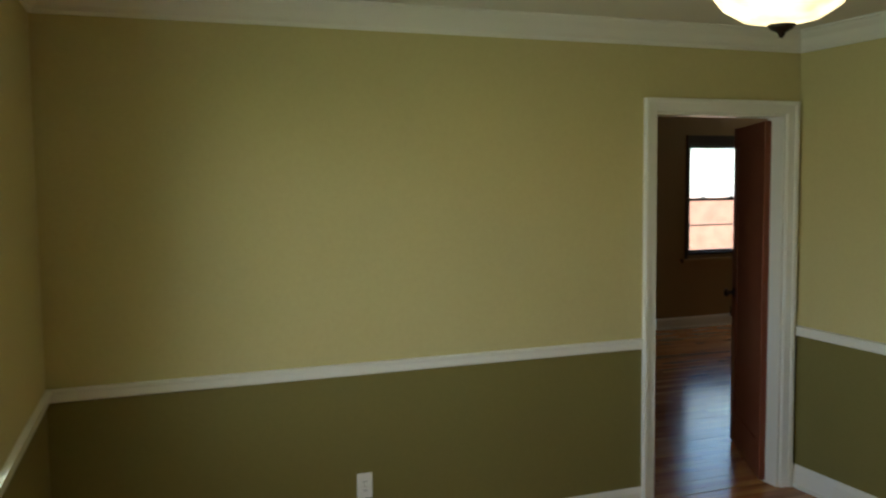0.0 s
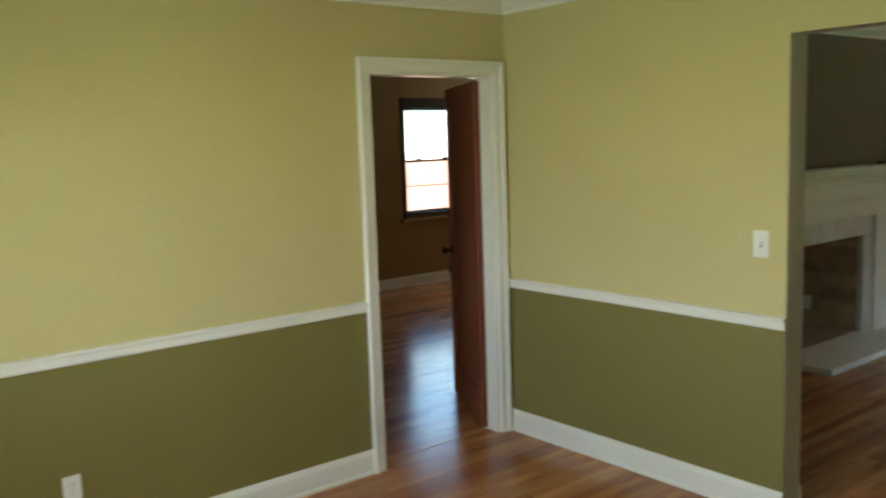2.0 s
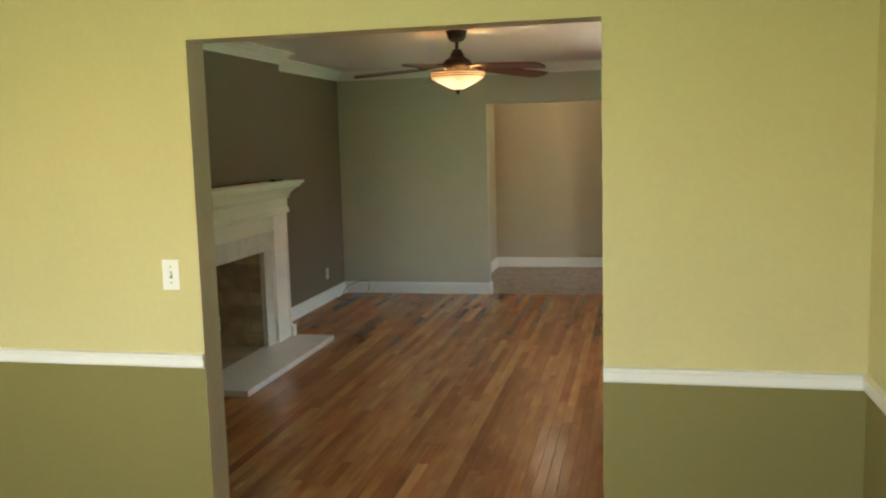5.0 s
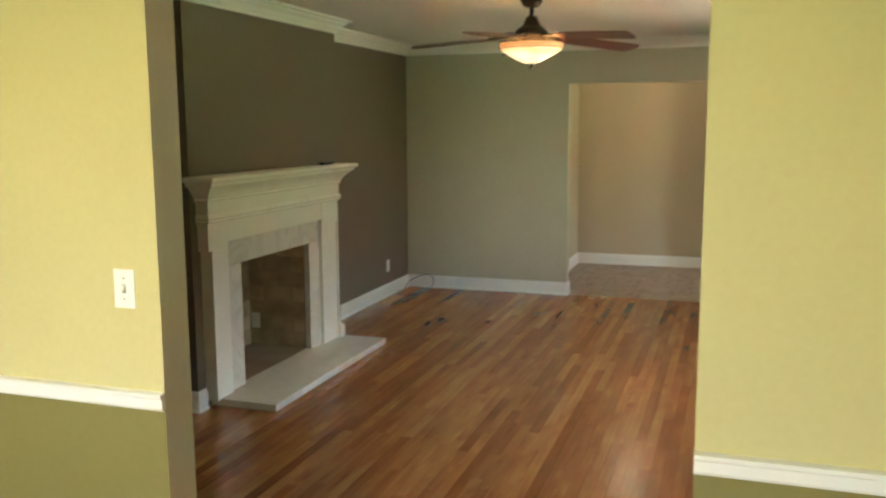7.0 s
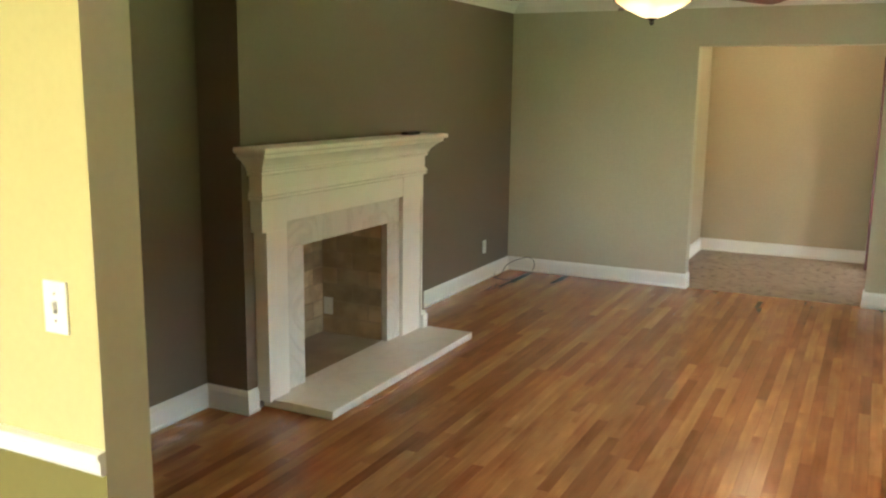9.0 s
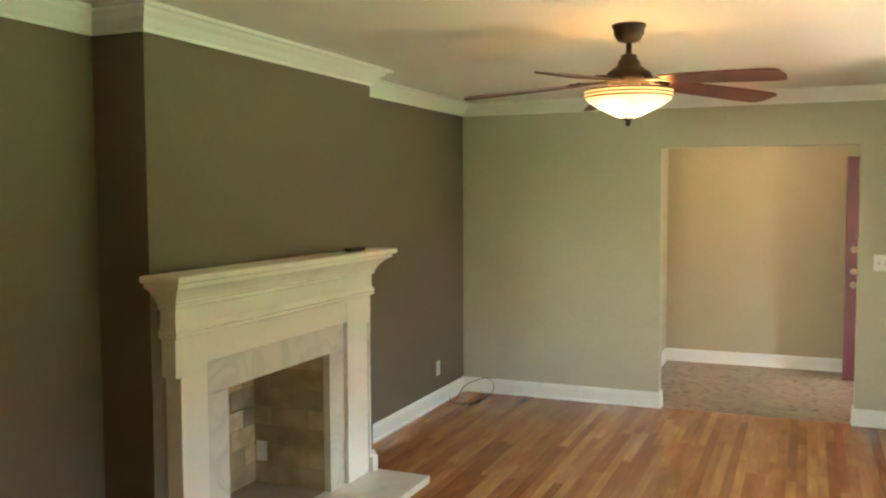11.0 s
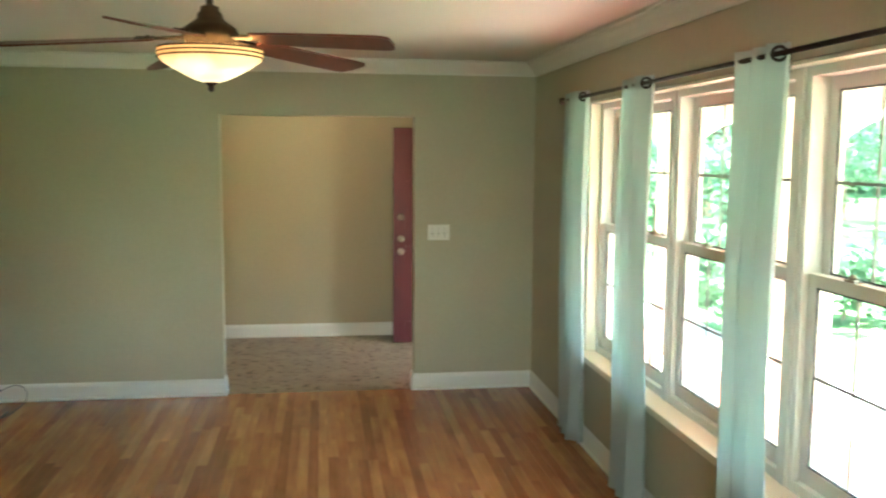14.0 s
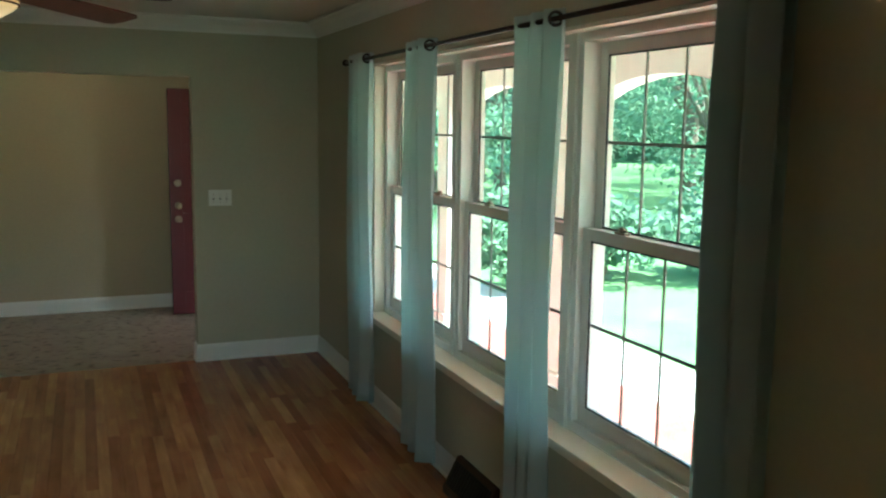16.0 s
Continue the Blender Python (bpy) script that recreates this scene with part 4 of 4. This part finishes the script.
thing("porch_ceiling", boxed(1.99, 3.95, 3.0, 15.6, 2.50, 2.62), PORCH_WHITE, "white boarded porch ceiling", "porch", kind="structure")
thing("driveway", boxed(3.62, 5.5, -20, 30, -0.62, -0.60), CONCRETE, "pale concrete driveway in sunlight", "driveway", kind="structure")


def arch_beam(y0, y1):
    """The white porch beam between two posts, cut to a flat arch."""
    bm = bmesh.new()
    n = 16
    low = [(y0 + (y1 - y0) * i / n, 1.76 + 0.26 * math.sin(math.pi * i / n) ** 0.6) for i in range(n + 1)]
    rings = []
    for x in (3.02, 3.18):
        rings.append(([bm.verts.new((x, y, z)) for y, z in low], [bm.verts.new((x, y, 2.5)) for y, z in low]))
    for lo, hi in rings:
        for i in range(n):
            bm.faces.new((lo[i], lo[i + 1], hi[i + 1], hi[i]))
    for i in range(n):
        bm.faces.new((rings[0][0][i], rings[0][0][i + 1], rings[1][0][i + 1], rings[1][0][i]))
    return thing("porch_beam", bm, PORCH_WHITE, "white arched porch beam between posts", "porch beam", "porch beams", "structure")


posts = [3.8, 5.8, 7.75, 9.72, 11.7, 13.7, 15.5]
post = base("porch_post", (3.1, posts[0], -0.1), "square white wooden porch post", "porch post", "porch posts")
part("shaft", boxed(-0.12, 0.12, -0.12, 0.12, 0.2, 2.6, 0.01), PORCH_WHITE, post)
part("plinth", boxed(-0.15, 0.15, -0.15, 0.15, 0.0, 0.2, 0.01), PORCH_WHITE, post)
for y in posts[1:]:
    copy_thing(post, Matrix.Translation((3.1, y, -0.1)))
for a, b in zip(posts, posts[1:]):
    arch_beam(a + 0.12, b - 0.12)


def tree(x, y, height, spread, seed, label, clumps=70):
    rnd = random.Random(seed)
    t = base("tree", (x, y, -0.62), label, "tree", "garden trees")
    tb = bmesh.new()
    h0 = height * 0.35
    tube(tb, (0, 0, 0), (0.08, 0.05, h0), height * 0.028, height * 0.019, 10)
    tips = []
    for k in range(7):
        a = k * 2.4 + rnd.random()
        z = h0 * rnd.uniform(0.75, 1.0)
        p = Vector((math.cos(a) * spread * 0.6, math.sin(a) * spread * 0.6, z + height * rnd.uniform(0.2, 0.5)))
        s = Vector((0.08 * z / h0, 0.05 * z / h0, z))
        mid = s.lerp(p, 0.5) + Vector((0, 0, height * 0.05))
        tube(tb, s, mid, height * 0.012, height * 0.008, 7)
        tube(tb, mid, p, height * 0.008, height * 0.003, 7)
        tips += [mid, p]
    part("trunk", tb, BARK, t)
    verts, faces = [], []
    for c in range(clumps):
        if c < len(tips):
            o = tips[c]
        else:
            a, r = rnd.random() * 6.283, spread * math.sqrt(rnd.random())
            zz = height * rnd.uniform(0.22, 1.0)
            r *= max(0.25, 1 - abs(zz / height - 0.55) * 1.5)
            o = Vector((math.cos(a) * r, math.sin(a) * r, zz))
        for _ in range(75):
            d = Vector((rnd.gauss(0, 1), rnd.gauss(0, 1), rnd.gauss(0, 0.6))) * spread * 0.13
            s = rnd.uniform(0.05, 0.12)
            u = Vector((rnd.gauss(0, 1), rnd.gauss(0, 1), rnd.gauss(0, 1))).normalized()
            w = u.orthogonal().normalized()
            q = o + d
            i = len(verts)
            verts += [q - u * s, q + w * s * 0.5, q + u * s, q - w * s * 0.5]
            faces.append((i, i + 1, i + 2, i + 3))
    me = bpy.data.meshes.new("crown")
    me.from_pydata(verts, [], faces)
    me.materials.append(LEAF)
    cr = new("crown", me)
    cr.parent = t
    return t


for i, (x, y, h, s) in enumerate([(15, 30, 8, 4.0), (20, 36, 11, 5), (13.5, 21, 6, 3.0), (26, 47, 14, 7), (18, 52, 12, 6), (34, 40, 13, 6.5), (11, 40, 9, 4), (28, 30, 12, 6), (12, 60, 13, 7), (40, 60, 16, 9), (24, 22, 11, 5.5), (16, 25, 9, 4.5), (12, 29, 8, 4), (21, 29, 12, 6), (15, 37, 10, 5), (9.5, 32, 7, 3.5), (30, 25, 13, 7)]):
    tree(x, y, h, s, i + 3, "leafy green garden tree in sunlight", 80)
for i, (x, y, h, s) in enumerate([(4.2, 17.0, 1.9, 0.8), (4.4, 19.6, 2.2, 1.0), (11, 24.5, 3.4, 2.2), (13.5, 27.5, 4, 2.6), (16.5, 22, 3.6, 2.4), (9, 27, 3, 2), (19, 26, 4.4, 3), (8.5, 36, 4, 2.6), (23, 33, 6, 4), (14, 33, 5, 3.2), (27, 38, 8, 5), (19, 42, 8, 5)]):
    tree(x, y, h, s, i + 40, "dense green garden shrub beside the porch", 40)
for i, (x, y, h, s) in enumerate([(7.6, 16.2, 1.1, 1.3), (9.6, 15.4, 1.2, 1.4), (11.4, 17.6, 1.3, 1.6), (5.7, 15.6, 1.5, 0.9), (13.6, 17.0, 1.4, 1.7)]):
    tree(x, y, h, s, i + 70, "low spreading green shrub on the lawn", 30)
# far woods closing the view
WOODS = rough_ground("far_green_woods", (0.06, 0.11, 0.05), (0.11, 0.18, 0.085), 0.5)
wb_ = bmesh.new()
low, high = [], []
for i in range(121):
    a = radians(-25 + i * 1.15)
    r = 62 + 3 * math.sin(i * 0.9) + 2 * math.sin(i * 2.3)
    top = 13 + 2.5 * math.sin(i * 0.55) + 1.6 * math.sin(i * 1.7 + 1) + random.uniform(-0.8, 0.8)
    low.append(wb_.verts.new((r * math.cos(a), 5 + r * math.sin(a), -0.7)))
    high.append(wb_.verts.new((r * math.cos(a), 5 + r * math.sin(a), top)))
for i in range(120):
    wb_.faces.new((low[i], low[i + 1], high[i + 1], high[i]))
thing("backdrop", wb_, WOODS, "far green woods beyond the lawn", "woods", kind="structure")
# the neighbour's brick house seen through the back room's window
nb = base("neighbour_house", (-13, 13.0, -0.62), "pale neighbouring house with a brick wall", "house")
part("wall", boxed(-3, 0, -9, 4, 1.9, 3.4), NEIGHBOUR_WHITE, nb, "pale boarded upper wall")
part("wall", boxed(-3, 0.05, -9, 4, 0, 1.9), PALE_BRICK, nb, "pale red brick lower wall")
part("roof", boxed(-3.4, 0.4, -9.4, 4.4, 3.4, 3.7, 0.05), PORCH_WHITE, nb)
part("window_box", boxed(0, 0.3, -4.6, -3.9, 2.2, 2.8, 0.02), TAN_BOX, nb, "tan boxed unit on the wall")

# ---- floors: one oak strip at a time ----
PLANK_P = plank_wood("oak_strip", "object")
PLANK_S = plank_wood("oak_strip_joined", "island")
SW = 0.057
LENGTHS = [0.32, 0.5, 0.7, 0.9, 1.15, 1.4, 1.7]
strip_mesh = {}


def strip_shape(w, l):
    c, g = 0.0004, 0.0003
    a, b = w / 2 - g, l / 2 - g
    v = [(-a, -b, -0.011), (a, -b, -0.011), (a, b, -0.011), (-a, b, -0.011), (-a, -b, -c), (a, -b, -c), (a, b, -c), (-a, b, -c),
         (-a + c, -b + c, 0), (a - c, -b + c, 0), (a - c, b - c, 0), (-a + c, b - c, 0)]
    f = [(0, 3, 2, 1), (8, 9, 10, 11)]
    for k in (0, 4):
        f += [(k + i, k + (i + 1) % 4, k + 4 + (i + 1) % 4, k + 4 + i) for i in range(4)]
    return v, f


def strip_floor(name, x0, x1, y0, y1, label, seed, loose=None):
    rnd = random.Random(seed)
    ob = thing(name, boxed(x0, x1, y0, y1, -0.06, -0.011), SUBFLOOR, label, "floor", kind="structure")
    verts, faces, count = [], [], 0
    rows = int((x1 - x0) / SW + 0.999)
    for r in range(rows):
        xa, xb = x0 + r * SW, min(x1, x0 + (r + 1) * SW)
        if xb - xa < 0.01:
            continue
        y = y0 - rnd.uniform(0, 0.6)
        while y < y1:
            l = rnd.choice(LENGTHS)
            a, b = max(y, y0), min(y + l, y1)
            y += l
            if b - a < 0.03:
                continue
            whole = abs(b - a - l) < 1e-6 and abs(xb - xa - SW) < 1e-6
            cx, cy = (xa + xb) / 2, (a + b) / 2
            dz = rnd.uniform(-0.0003, 0.0003)
            if loose and whole and count < 300 and loose[0] < cx < loose[1] and loose[2] < cy < loose[3]:
                if l not in strip_mesh:
                    me = bpy.data.meshes.new("plank")
                    me.from_pydata(*[strip_shape(SW, l)[0], [], strip_shape(SW, l)[1]])
                    me.materials.append(PLANK_P)
                    strip_mesh[l] = me
                p = new("plank", strip_mesh[l])
                p.parent, p.location = ob, (cx, cy, dz)
                count += 1
            else:
                v, f = strip_shape(xb - xa, b - a)
                k = len(verts)
                verts += [(p[0] + cx, p[1] + cy, p[2] + dz) for p in v]
                faces += [tuple(i + k for i in q) for q in f]
    me = bpy.data.meshes.new("planks")
    me.from_pydata(verts, [], faces)
    me.materials.append(PLANK_S)
    s = new("planks", me)
    s.parent = ob
    tagged(s, kind="stuff")
    return ob


strip_floor("floor_living", LX - 0.001, RX, YL - 0.065, YF + 0.03, "varnished oak strip floor of mixed browns", 5, (-1.5, 1.2, 5.9, 9.4))
strip_floor("floor_dining", DX - 0.08, RX, 0.86, YL - 0.065, "varnished oak strip floor of mixed browns", 6)
strip_floor("floor_back_room", -6.68, DX - 0.08, 2.83, 9.1, "varnished dark oak strip floor", 7)
thing("floor_entry", boxed(-0.93, RX + 0.25, YF + 0.03, YE, -0.06, -0.001), STONE, "mottled beige stone tile floor of the entry", "floor", kind="structure")
